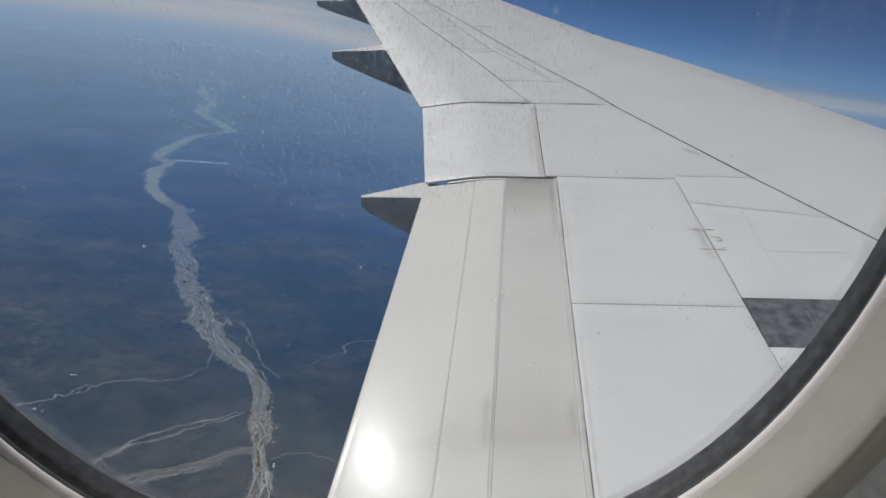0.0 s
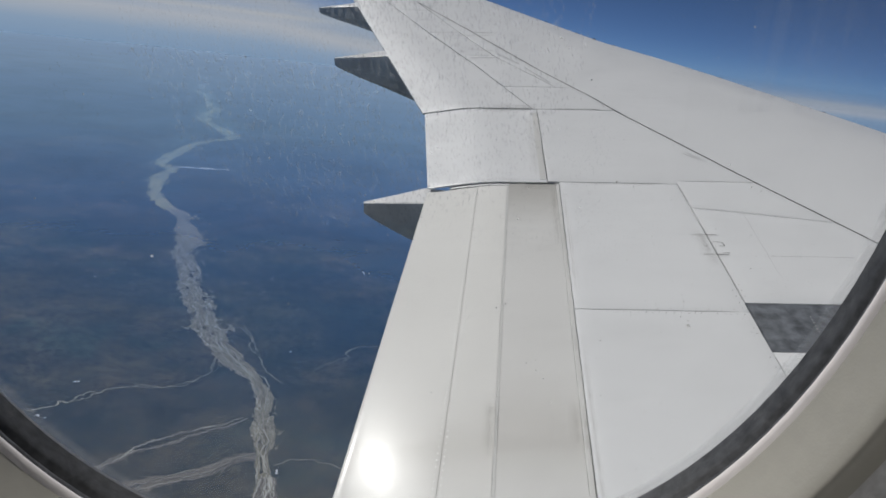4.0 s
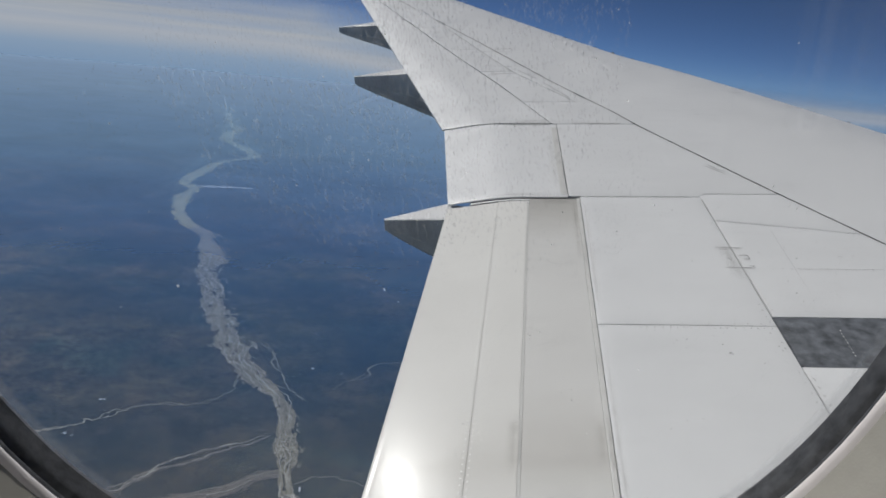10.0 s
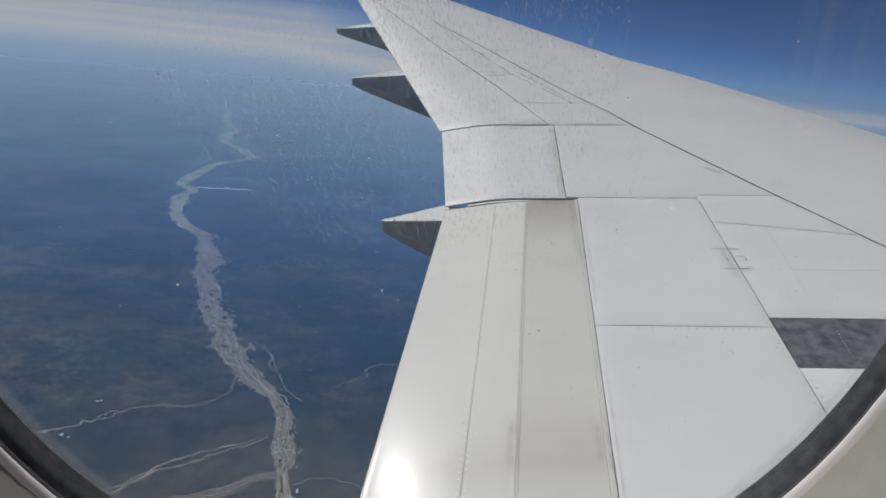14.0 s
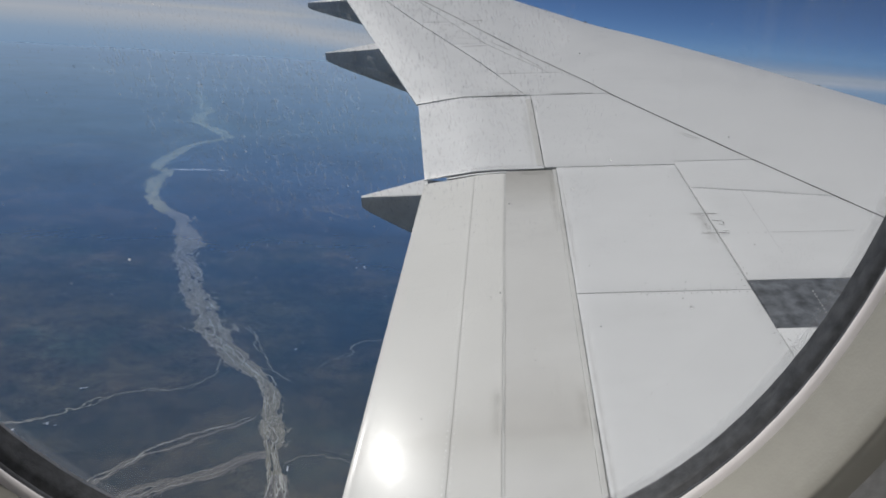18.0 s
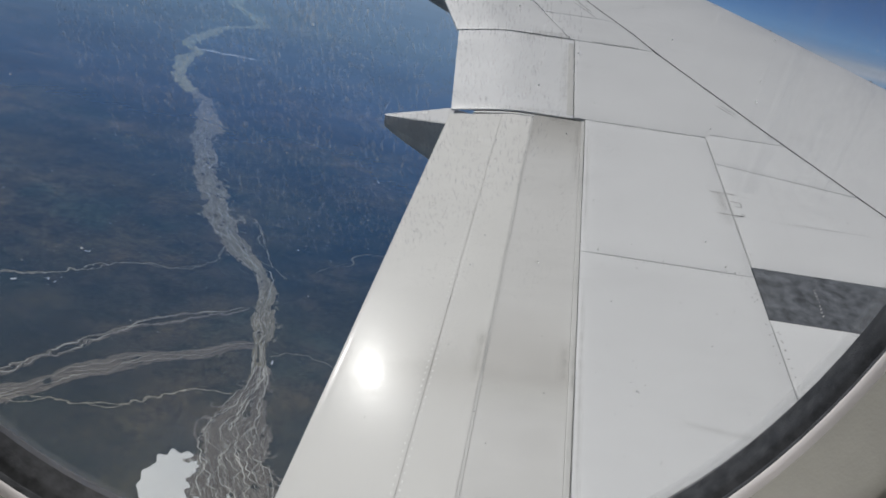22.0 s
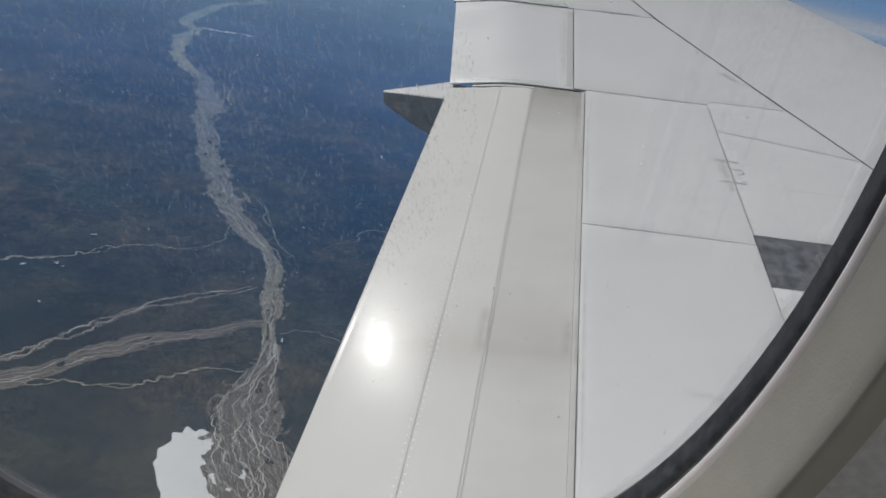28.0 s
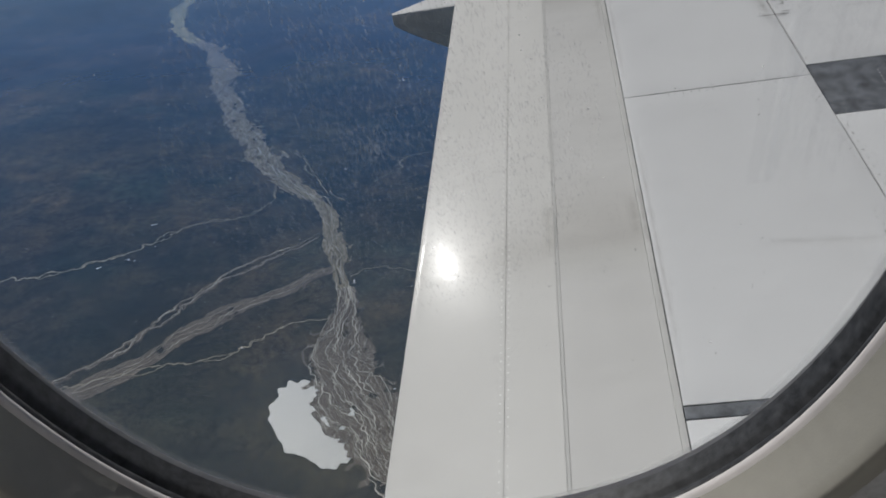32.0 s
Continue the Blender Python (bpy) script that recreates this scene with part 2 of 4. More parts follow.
def land_material():
    m, t, b = shader("tundra_and_forest", 0.9, spec=0.2)
    v = mapped(t, (1, 1, 1))
    big, mid, fine = noise_of(t, v, 0.008, 8, 0.6, 0.15), noise_of(t, v, 0.03, 9, 0.66, 0.25), noise_of(t, v, 0.22, 6, 0.7)
    forest = ramp(t, fine, (0.3, (0.014, 0.022, 0.022)), (0.7, (0.04, 0.046, 0.036)))
    bog = ramp(t, fine, (0.3, (0.032, 0.038, 0.03)), (0.75, (0.064, 0.064, 0.048)))
    moor = ramp(t, fine, (0.3, (0.056, 0.05, 0.039)), (0.75, (0.098, 0.085, 0.064)))
    c = blend(t, ramp(t, mid, (0.45, (0, 0, 0)), (0.6, (1, 1, 1))), forest, bog)
    c = blend(t, ramp(t, big, (0.47, (0, 0, 0)), (0.56, (0.85,) * 3)), c, blend(t, ramp(t, mid, (0.38, (0, 0, 0)), (0.56, (1, 1, 1))), forest, moor))
    # pale bare creek lines and wet hollows that wind through it
    creek = noise_of(t, v, 0.014, 6, 0.55, 0.3)
    c = blend(t, ramp(t, creek, (0.485, (0, 0, 0)), (0.497, (0.5,) * 3), (0.503, (0.5,) * 3), (0.515, (0, 0, 0))), c, (0.012, 0.02, 0.024))
    # bare brown upland beside the main valley
    far = t.nodes.new("ShaderNodeVectorMath")
    far.operation = "DISTANCE"
    far.inputs[1].default_value = (-400, 400, 0)
    t.links.new(v, far.inputs[0])
    reach = t.nodes.new("ShaderNodeMapRange")
    reach.inputs["From Min"].default_value, reach.inputs["From Max"].default_value = 40, 190
    t.links.new(far.outputs["Value"], reach.inputs["Value"])
    bare = ramp(t, reach.outputs[0], (0.0, (0.3,) * 3), (1.0, (0, 0, 0)))
    rough = noise_of(t, v, 0.08, 8, 0.7, 0.6)
    upland = ramp(t, rough, (0.35, (0.035, 0.032, 0.022)), (0.5, (0.14, 0.105, 0.068)), (0.62, (0.27, 0.205, 0.14)))
    c = blend(t, bare, c, upland)
    # scattered thickets, clearings and bog pools
    speck = noise_of(t, v, 0.45, 6, 0.75, 0.8)
    c = blend(t, 1.0, c, ramp(t, speck, (0.33, (0.4, 0.46, 0.5)), (0.48, (0.95, 0.96, 0.96)), (0.62, (1.3, 1.27, 1.2)), (0.72, (2.7, 2.5, 2.2))), "MULTIPLY")
    tint = noise_of(t, v, 0.012, 4, 0.55, 0.2)
    c = blend(t, 1.0, c, ramp(t, tint, (0.36, (0.62, 0.88, 0.95)), (0.48, (1.0, 1.0, 1.0)), (0.6, (1.5, 1.32, 1.12))), "MULTIPLY")
    c = blend(t, 1.0, c, (0.9, 0.95, 1.0), "MULTIPLY")
    # broad ranges of bare hills and basins, dark ridge shadow painted into the colour
    hills = noise_of(t, mapped(t, (0.8, 1.3, 1)), 0.0042, 9, 0.62, 0.5)
    c = blend(t, 1.0, c, ramp(t, hills, (0.36, (0.5, 0.58, 0.66)), (0.47, (0.95, 0.97, 1.0)), (0.54, (1.25, 1.2, 1.12)), (0.64, (1.9, 1.8, 1.65))), "MULTIPLY")
    t.links.new(c, b.inputs["Base Color"])
    bump(t, b, blend(t, 0.12, blend(t, 0.5, hills, mid), fine), 0.7, 9.0)
    return m


def river_material(name, pale, thread, water, gloss, tint=(1.15, 1.0, 0.8)):
    """Gravel bars with braided threads of silty water that split and meet along the flow."""
    m, t, b = shader(name, 0.85, spec=0.4)
    flow, v = mapped(t, (1, 1, 1), "UV"), mapped(t, (1, 1, 1))
    bars = noise_of(t, mapped(t, (0.09, 0.26, 1), "UV"), 1.0, 7, 0.66, 1.4)
    fine = noise_of(t, v, 0.6, 6, 0.7, 0.4)
    bed = ramp(t, blend(t, 0.35, bars, fine), (0.33, tuple(0.12 * pale * c for c in tint)), (0.48, tuple(0.27 * pale * c for c in tint)), (0.66, tuple(0.42 * pale * c for c in tint)))

    def strand(scale, width, twist):
        n = noise_of(t, mapped(t, scale, "UV"), 1.0, 3, 0.5, twist)
        off = t.nodes.new("ShaderNodeMath")
        off.operation = "SUBTRACT"
        off.inputs[1].default_value = 0.5
        t.links.new(n, off.inputs[0])
        size = t.nodes.new("ShaderNodeMath")
        size.operation = "ABSOLUTE"
        t.links.new(off.outputs[0], size.inputs[0])
        return ramp(t, size.outputs[0], (width * 0.45, (1, 1, 1)), (width, (0, 0, 0)))
    wet = blend(t, 1.0, strand((0.032, 0.16, 1), 0.02 * thread, 1.4), strand((0.075, 0.4, 1), 0.018 * thread, 1.0), "LIGHTEN")
    t.links.new(blend(t, wet, bed, water), b.inputs["Base Color"])
    t.links.new(ramp(t, blend(t, 1.0, wet, ramp(t, fine, (0.3, (0.6,) * 3), (0.6, (1, 1, 1))), "MULTIPLY"), (0.0, (0.85,) * 3), (1.0, (gloss,) * 3)), b.inputs["Roughness"])
    bump(t, b, fine, 0.4, 0.5)
    return m


def water_material(name, colour, rough):
    m, t, b = shader(name, rough)
    v = mapped(t, (1, 1, 1))
    n = noise_of(t, v, 0.5, 5)
    t.links.new(ramp(t, n, (0.3, tuple(c * 0.8 for c in colour)), (0.7, colour)), b.inputs["Base Color"])
    bump(t, b, noise_of(t, v, 2.0, 4), 0.15, 0.2)
    return m


LAND = land_material()
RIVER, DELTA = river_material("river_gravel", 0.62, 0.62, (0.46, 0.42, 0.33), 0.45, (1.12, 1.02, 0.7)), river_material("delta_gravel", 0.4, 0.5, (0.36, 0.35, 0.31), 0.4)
# far reach: river gravel painted paler and warmer to offset the haze sheet
HAZE_OFFSET_RIVER = river_material("river_gravel_haze_offset", 1.15, 0.8, (0.58, 0.54, 0.36), 0.45, (1.1, 1.04, 0.5))
TRIBUTARY = river_material("tributary_gravel", 0.44, 0.3, (0.3, 0.27, 0.23), 0.5)
# GLINT: sun glint on the delta threads, painted as a paler water colour
SILT, GLINT = water_material("silty_water", (0.52, 0.5, 0.41), 0.4), water_material("painted_glint_water", (0.62, 0.6, 0.52), 0.36)
STREAM = plain("stream_gravel", (0.33, 0.3, 0.22), 0.7, scale=0.3, vary=0.4)
# near-white base colour holds the sun glint on the lake
LAKE = water_material("lake_water_painted_glint", (0.78, 0.8, 0.78), 0.45)
SNOW = plain("old_snow", (0.85, 0.87, 0.9), 0.7, scale=0.3)


# ---- mesh helpers ----
def mesh_of(name, verts, faces, material, smooth=True):
    me = bpy.data.meshes.new(name)
    me.from_pydata([tuple(v) for v in verts], [], faces)
    me.update()
    if smooth:
        me.shade_smooth()
    me.materials.append(material)
    return me


def part(name, mesh, parent=None, label="", m=None):
    ob = new(name, mesh)
    ob.parent = parent
    if m is not None:
        ob.matrix_basis = m
    return tagged(ob, label)


def grid_faces(nu, nv, flip=False, start=0):
    """Faces of a grid of nu by nv points, numbered row by row (v fastest)."""
    out = []
    for i in range(nu - 1):
        for j in range(nv - 1):
            q = [start + i * nv + j, start + (i + 1) * nv + j, start + (i + 1) * nv + j + 1, start + i * nv + j + 1]
            out.append(q[::-1] if flip else q)
    return out


# ---- the wing's lines, as x over the span y ----
def lines(*pts):
    ys, xs = [p[1] for p in pts], [p[0] for p in pts]
    s0, s1 = (xs[1] - xs[0]) / (ys[1] - ys[0]), (xs[-1] - xs[-2]) / (ys[-1] - ys[-2])

    def f(y):
        if y <= ys[0]:
            return xs[0] + s0 * (y - ys[0])
        if y >= ys[-1]:
            return xs[-1] + s1 * (y - ys[-1])
        return float(np.interp(y, ys, xs))
    return f


flap_te = lines((-0.805, 0), (-0.205, 6.0))
flap_rivets = lines((-0.24, 0), (0.285, 6.0))
flap_hinge = lines((0.03, 0), (0.567, 6.0))
flap_front = lines((0.54, 0), (1.035, 6.0))
spoiler_te = lines((0.575, 0), (1.07, 6.0))
spoiler_le = lines((1.965, 0), (2.231, 6.0))
flaperon_te = lines((-0.2, 6.1), (-0.3, 8.2))
flaperon_fr = lines((0.97, 6.1), (1.10, 8.4))
out_te = lines((-0.28, 8.14), (-1.87, 14.65))
out_spoiler_te = lines((1.02, 8.45), (0.44, 10.2), (-0.38, 12.43), (-1.07, 14.45))
out_spoiler_fr = lines((1.43, 9.36), (0.69, 10.93), (0.21, 12.35), (-0.39, 14.25))
long_line = lines((3.585, 5.07), (2.935, 6.43), (2.08, 8.34), (1.894, 8.859), (1.339, 10.1), (0.266, 12.855), (-0.447, 14.635))
CAMBER = 0.32
lead = lines((6.97, 7.0), (5.94, 9.0), (4.849, 11.0), (4.255, 12.0), (3.513, 13.0), (2.486, 15.0), (1.232, 17.5))
TIP = 19.5
FLAP_CURVE, FLAP_BEND = 0.2186, 0.35


def crest(y):
    return flap_hinge(y) if y < 6.08 else (0.55 if y < 8.3 else out_te(y) + 0.75 - 0.03 * (y - 8.3))


def skin(x, y):
    """The upper skin's height: level along the box, curving down over the flaps."""
    d = max(0.0, crest(y) - x)
    return -FLAP_CURVE * min(d, FLAP_BEND) ** 2 - 2 * FLAP_CURVE * FLAP_BEND * max(0.0, d - FLAP_BEND)


def panel(name, xa, xb, ya, yb, material, parent, label="", nx=8, ny=12, lift=0.0, thick=0.025, gap=0.0035, drop=0.0008):
    """A skin panel between two lines of the span, with softened rims and edges that go down into the joint."""
    us = [0, 0.0] + [i / nx for i in range(1, nx)] + [1.0, 1]
    vs = [0, 0.0] + [i / ny for i in range(1, ny)] + [1.0, 1]
    verts = []
    for i, u in enumerate(us):
        for j, v in enumerate(vs):
            y0, y1 = ya(2.5) if callable(ya) else ya, yb(2.5) if callable(yb) else yb
            for _ in range(4):
                y = y0 + gap + (y1 - y0 - 2 * gap) * v
                x = xa(y) + (xb(y) - xa(y)) * u
                y0, y1 = ya(x) if callable(ya) else ya, yb(x) if callable(yb) else yb
            x0, x1 = xa(y) + gap, xb(y) - gap
            x = x0 + (x1 - x0) * u
            inner_x = 0.004 * ((i == 1) - (i == len(us) - 2))
            inner_y = 0.004 * ((j == 1) - (j == len(vs) - 2))
            rim = i in (0, len(us) - 1) or j in (0, len(vs) - 1)
            verts.append((x + inner_x, y + inner_y, skin(x, y) + lift - (drop if rim else 0)))
    nu, nv = len(us), len(vs)
    faces = grid_faces(nu, nv)
    ring = [j for j in range(nv)] + [i * nv + nv - 1 for i in range(1, nu)] + [(nu - 1) * nv + j for j in range(nv - 2, -1, -1)] + [i * nv for i in range(nu - 2, 0, -1)]
    soft = [0 < f[0] // nv < nu - 2 and 0 < f[0] % nv < nv - 2 for f in faces]
    low = len(verts)
    verts += [(verts[k][0], verts[k][1], verts[k][2] - thick) for k in ring]
    n = len(ring)
    faces += [(ring[k], ring[(k + 1) % n], low + (k + 1) % n, low + k) for k in range(n)]
    faces.append(tuple(low + k for k in range(n)))
    me = mesh_of(name, verts, faces, material)
    me.polygons.foreach_set("use_smooth", soft + [False] * (len(faces) - len(soft)))
    return part(name, me, parent, label)


def box_under(name, ya, yb, xa, xb, depth_back, depth_front, material, parent, label="", n=16):
    """The closed body below the panels: a dark upper face in the joints and the lower skin."""
    verts, faces = [], []
    rows = 10
    for k in range(n + 1):
        y = ya + (yb - ya) * k / n
        x0, x1 = xa(y), xb(y)
        for r in range(rows + 1):
            x = x0 + (x1 - x0) * r / rows
            verts.append((x, y, skin(x, y) - 0.03))
        for r in range(rows, -1, -1):
            u = r / rows
            x = x0 + (x1 - x0) * u
            verts.append((x, y, skin(x, y) - 0.05 - depth_back - (depth_front - depth_back) * math.sin(math.pi * min(1, u * 1.1) / 2)))
    m = 2 * (rows + 1)
    for k in range(n):
        for r in range(m):
            a, b = k * m + r, k * m + (r + 1) % m
            faces.append((a, a + m, b + m, b))
    faces.append(tuple(range(m)))
    faces.append(tuple(n * m + r for r in range(m - 1, -1, -1)))
    return part(name, mesh_of(name, verts, faces, material, False), parent, label)


# ---- the wing ----
wing = tagged(new("aircraft_wing"), "white painted airliner wing with closed flaps and spoilers", "wing")
wing.matrix_basis = WINGM
box_under("flap_core", -0.4, 6.05, lambda y: flap_te(y) + 0.03, lambda y: flap_front(y), 0.02, 0.16, GREYED, wing)
box_under("wing_box", -0.4, 6.1, lambda y: spoiler_te(y) - 0.02, lambda y: long_line(y) + 0.35, 0.2, 0.75, GAP, wing, "dark structure in the joints between panels")
box_under("wing_box", 6.1, 8.35, lambda y: 0.02, lambda y: long_line(y) + 0.35, 0.05, 0.7, GAP, wing)
box_under("wing_box", 8.35, TIP, lambda y: out_te(y) + 0.08, lambda y: long_line(y) + 0.35, 0.02, 0.4, GAP, wing)

flap = part("inboard_flap", None, wing)
panel("aft_panel", flap_te, flap_rivets, -0.4, 6.05, WARM, flap, "glossy warm white flap skin", 14, 40, thick=0.012, gap=0.0009, drop=0.0)
panel("middle_panel", flap_rivets, flap_hinge, -0.4, 6.06, WARM, flap, "", 8, 40, thick=0.02, gap=0.0009, drop=0.0)
panel("hinge_strip", flap_hinge, lambda y: flap_hinge(y) + 0.018, -0.4, 6.06, STRIP, flap, "grey hinge strip", 2, 40, lift=-0.001, gap=0.0008, drop=0.0)
panel("forward_panel", lambda y: flap_hinge(y) + 0.018, flap_front, -0.4, 6.105, GREYED, flap, "worn grey-white forward flap skin", 8, 40, gap=0.0009, drop=0.0)
panel("rub_strip", flap_front, spoiler_te, -0.4, 6.13, STRIP, flap, "grey rub strip along the spoiler edge", 3, 40, lift=-0.003, gap=0.0016)

panel("spoiler", spoiler_te, spoiler_le, 4.0, 6.155, WHITE, wing, "white spoiler panel, closed", 10, 14, lift=0.004, gap=0.0034)
panel("spoiler", spoiler_te, spoiler_le, 1.634, 4.0, WHITE, wing, "white spoiler panel, closed", 10, 14, lift=0.004, gap=0.0034)
panel("closing_plate", spoiler_te, lines((3.2, 0), (3.2, 1)), 1.565, 1.634, SLATE, wing, "slate grey closing plate", 4, 2, lift=0.002)
panel("fixed_panel", spoiler_te, lines((3.2, 0), (3.2, 1)), -0.4, 1.565, WHITE, wing, "", 8, 8, lift=0.002)
panel("fixed_panel", spoiler_le, long_line, lambda x: 5.66 - 0.2 * (x - 2.2), 6.24, WHITE, wing, "", 8, 4, gap=0.004)
panel("fixed_panel", spoiler_le, long_line, 4.12, lambda x: 5.66 - 0.2 * (x - 2.2), WHITE, wing, "", 8, 8, gap=0.0045)
panel("walkway_patch", spoiler_le, long_line, 3.56, 4.12, SLATE, wing, "slate grey unpainted band across the wing", 8, 4, gap=0.002)
panel("fixed_panel", spoiler_le, long_line, 1.62, 3.56, WHITE, wing, "", 8, 8, gap=0.003)
panel("fixed_panel", flaperon_fr, long_line, lambda x: 6.17 if x < 2.26 else 6.24, 8.36, WHITE, wing, "", 40, 10, gap=0.006)
panel("edge_lip", lambda y: 0.02, lambda y: flaperon_fr(y) - 0.01, 6.083, 6.112, WHITE, wing, "pale lip under the flaperon edge", 12, 2, lift=-0.004, thick=0.003, gap=0.0)

flaperon = part("flaperon", None, wing)
panel("skin_panel", flaperon_te, flaperon_fr, 6.135, 8.33, WHITE, flaperon, "white flaperon skin, slightly drooped", 16, 14, lift=0.006, thick=0.012)
panel("seal_strip", lambda y: flaperon_fr(y) - 0.07, lambda y: flaperon_fr(y) - 0.012, 6.2, 8.2, SEALED, flaperon, "grey seal strip", 2, 8, lift=0.0085, thick=0.004, gap=0.0, drop=0.0)

panel("outboard_flap", out_te, out_spoiler_te, 8.375, TIP, WHITE, wing, "white outboard flap", 12, 30, thick=0.02, gap=0.008)
panel("fixed_panel", out_spoiler_te, long_line, 8.37, 9.3, WHITE, wing, "", 8, 5, gap=0.003)
for ya, yb in ((9.3, 10.93), (10.93, 12.46), (12.46, 14.4), (14.4, 16.6)):
    panel("outboard_spoiler", out_spoiler_te, out_spoiler_fr, ya, yb, WHITE, wing, "", 6, 8, lift=0.002, gap=0.007)
panel("fixed_panel", out_spoiler_fr, long_line, 9.3, 16.6, WHITE, wing, "", 4, 14, gap=0.006)
panel("fixed_panel", out_spoiler_te, long_line, 16.6, TIP, WHITE, wing, "", 4, 6, gap=0.003)


def nose_point(y, i, count=22):
    """A point of the cambered nose skin: from the long joint over the crown, then round and under."""
    x0 = long_line(y) + 0.014
    x1 = max(lead(y), x0 + 0.1)
    r, sag = min(0.45, 0.45 * (x1 - x0)), CAMBER * min(1.0, (x1 - x0) / 2.5)
    if i <= 11:
        return x0 + (x1 - r - x0) * i / 11, y, -sag * (i / 11) ** 3
    q = (i - 11) / (count - 12) * math.pi
    return x1 - r + r * math.sin(q), y, -sag * (1 + 3 * r * math.sin(q) / (x1 - r - x0)) - 0.16 * (1 - math.cos(q)) * min(1, r / 0.3)


def leading_edge():
    verts = [nose_point(-0.4 + (TIP + 0.4) * k / 60, i / 2) for k in range(61) for i in range(43)]
    return part("leading_edge", mesh_of("leading_edge", verts, [f[::-1] for f in grid_faces(61, 43)], WHITE), wing, "smooth white leading edge skin")


leading_edge()


def fairing(y, tail, tail_top, tail_low, te_x, te_top, low_x, low, wide, nose_x):
    """A canoe-shaped flap track fairing: flat white crown, deep grey keel, tapering to its tail."""
    root = part("flap_track_fairing", None, wing, "canoe-shaped flap track fairing, white above, dark grey below")
    st = []
    for x in sorted([tail, tail + 0.03, te_x, low_x] + [tail + (low_x - tail) * k / 9 for k in range(1, 9)] + [low_x + (nose_x - low_x) * k / 5 for k in range(1, 6)]):
        u, g = min(1.0, (x - tail) / (te_x - tail)), min(1.0, max(0.0, (x - tail - 0.03) / (low_x - tail - 0.03)))
        top = tail_top + (te_top - tail_top) * u - 0.15 * max(0.0, (x - te_x) / (nose_x - te_x))
        bottom = tail_low + (low - tail_low) * g ** 0.92 + 0.06 * max(0.0, (x - low_x) / (nose_x - low_x)) ** 2 + (0.03 if x == tail else 0)
        st.append((x, top, bottom, 0.04 + (wide - 0.04) * u))
    crown, keel = [], []
    for x, top, bottom, w in st:
        crown += [(x, y + w * a, top + h) for a, h in ((0.0, 0.0), (0.06, 0.006), (0.94, 0.006), (1.0, 0.0))]
        keel += [(x, y + w * a, top + (bottom - top) * b) for a, b in ((1.0, 0.0), (1.0, 0.6), (0.9, 0.86), (0.65, 1.0), (0.35, 1.0), (0.1, 0.86), (0.0, 0.6), (0.0, 0.0))]
    n = len(st)
    part("crown", mesh_of("crown", crown, grid_faces(n, 4, False) + [(0, 1, 2, 3)], WHITE, False), root)
    part("keel", mesh_of("keel", keel, grid_faces(n, 8, False) + [tuple(range(8))], FAIRING_GREY, False), root)


fairing(6.0, -0.815, -0.198, -0.333, -0.22, -0.183, -0.34, -0.66, 0.36, 0.9)
fairing(11.1, -1.86, -0.135, -0.27, -1.0, -0.08, -0.57, -0.86, 0.4, 0.6)
fairing(15.1, -2.78, -0.125, -0.24, -2.0, -0.08, -1.65, -0.64, 0.42, -0.6)


# ---- rivets, stains and small fittings on the wing ----
def dots(name, spots, size, material, label, flat=0.25, rise=0.0035):
    """Many small round heads, joined: uncountable."""
    verts, faces = [], []
    for x, y in spots:
        z, o = skin(x, y) + rise, len(verts)
        verts.append((x, y, z + size * flat))
        verts += [(x + size * math.cos(k * math.pi / 3), y + size * math.sin(k * math.pi / 3), z) for k in range(6)]
        faces += [(o, o + 1 + k, o + 1 + (k + 1) % 6) for k in range(6)]
    tagged(part(name, mesh_of(name, verts, faces, material), wing, label), kind="stuff")


rng = random.Random(4)
heads = []
for k in range(118):
    y = 0.3 + k * 0.048
    heads += [(flap_rivets(y) - 0.022, y)] + ([(flap_rivets(y) + 0.018, y + 0.02)] if y < 4.4 else [])
dots("rivet_rows", heads, 0.0046, RIVET, "double rows of small pale rivet heads", 0.04, 0.0008)
dark = [(1.2 + 0.05 * k + 0.006 * math.sin(k * 5.1), 3.972 + 0.004 * math.sin(k * 2.3)) for k in range(20)] + [(1.5 + 0.09 * k, 4.026) for k in range(7)]
dark += [(spoiler_le(y) - 0.035, y) for y in (3.15, 3.22, 3.3, 3.4, 3.5, 3.75, 3.81, 4.05, 4.12, 4.2, 4.28)]
dark += [(spoiler_le(y) + 0.03, y) for y in (3.2, 3.28, 3.36, 3.44, 4.2, 4.28, 4.35)]
dark += [(2.3 + 0.024 * k, 6.235 + (0.008 if k % 2 else 0)) for k in range(32)]
dark += [(2.74, 4.42), (2.75, 4.39), (3.02, 5.0), (3.04, 4.99), (2.35, 5.98), (2.62, 5.97), (2.8, 5.96), (2.95, 5.96)]
dark += [(2.25 + 0.045 * k, 5.625 - 0.009 * k) for k in range(26)]
dark += [(3.3, 5.42), (3.33, 5.40), (3.36, 5.43), (3.0, 5.95), (3.02, 5.98), (2.95, 6.05)]
dark += [(spoiler_le(2.3 + 0.075 * k) + 0.035, 2.3 + 0.075 * k) for k in range(16)]
dark += [(3.46 + 0.03 * (k % 3) + 0.008 * (k // 3), 4.84 + 0.035 * (k // 3) + 0.006 * (k % 2)) for k in range(12)]
dark += [(2.42 + 0.07 * k, 4.79 + 0.004 * (k % 2)) for k in range(14)] + [(2.064, 3.765), (2.07, 3.72)]
dark += [(1.98 + 0.012 * (k % 2), 2.55 + 0.05 * k) for k in range(4)]
dots("fastener_rows", dark, 0.0042, SCUFF, "rows of small dark fasteners", 0.08, 0.0048)
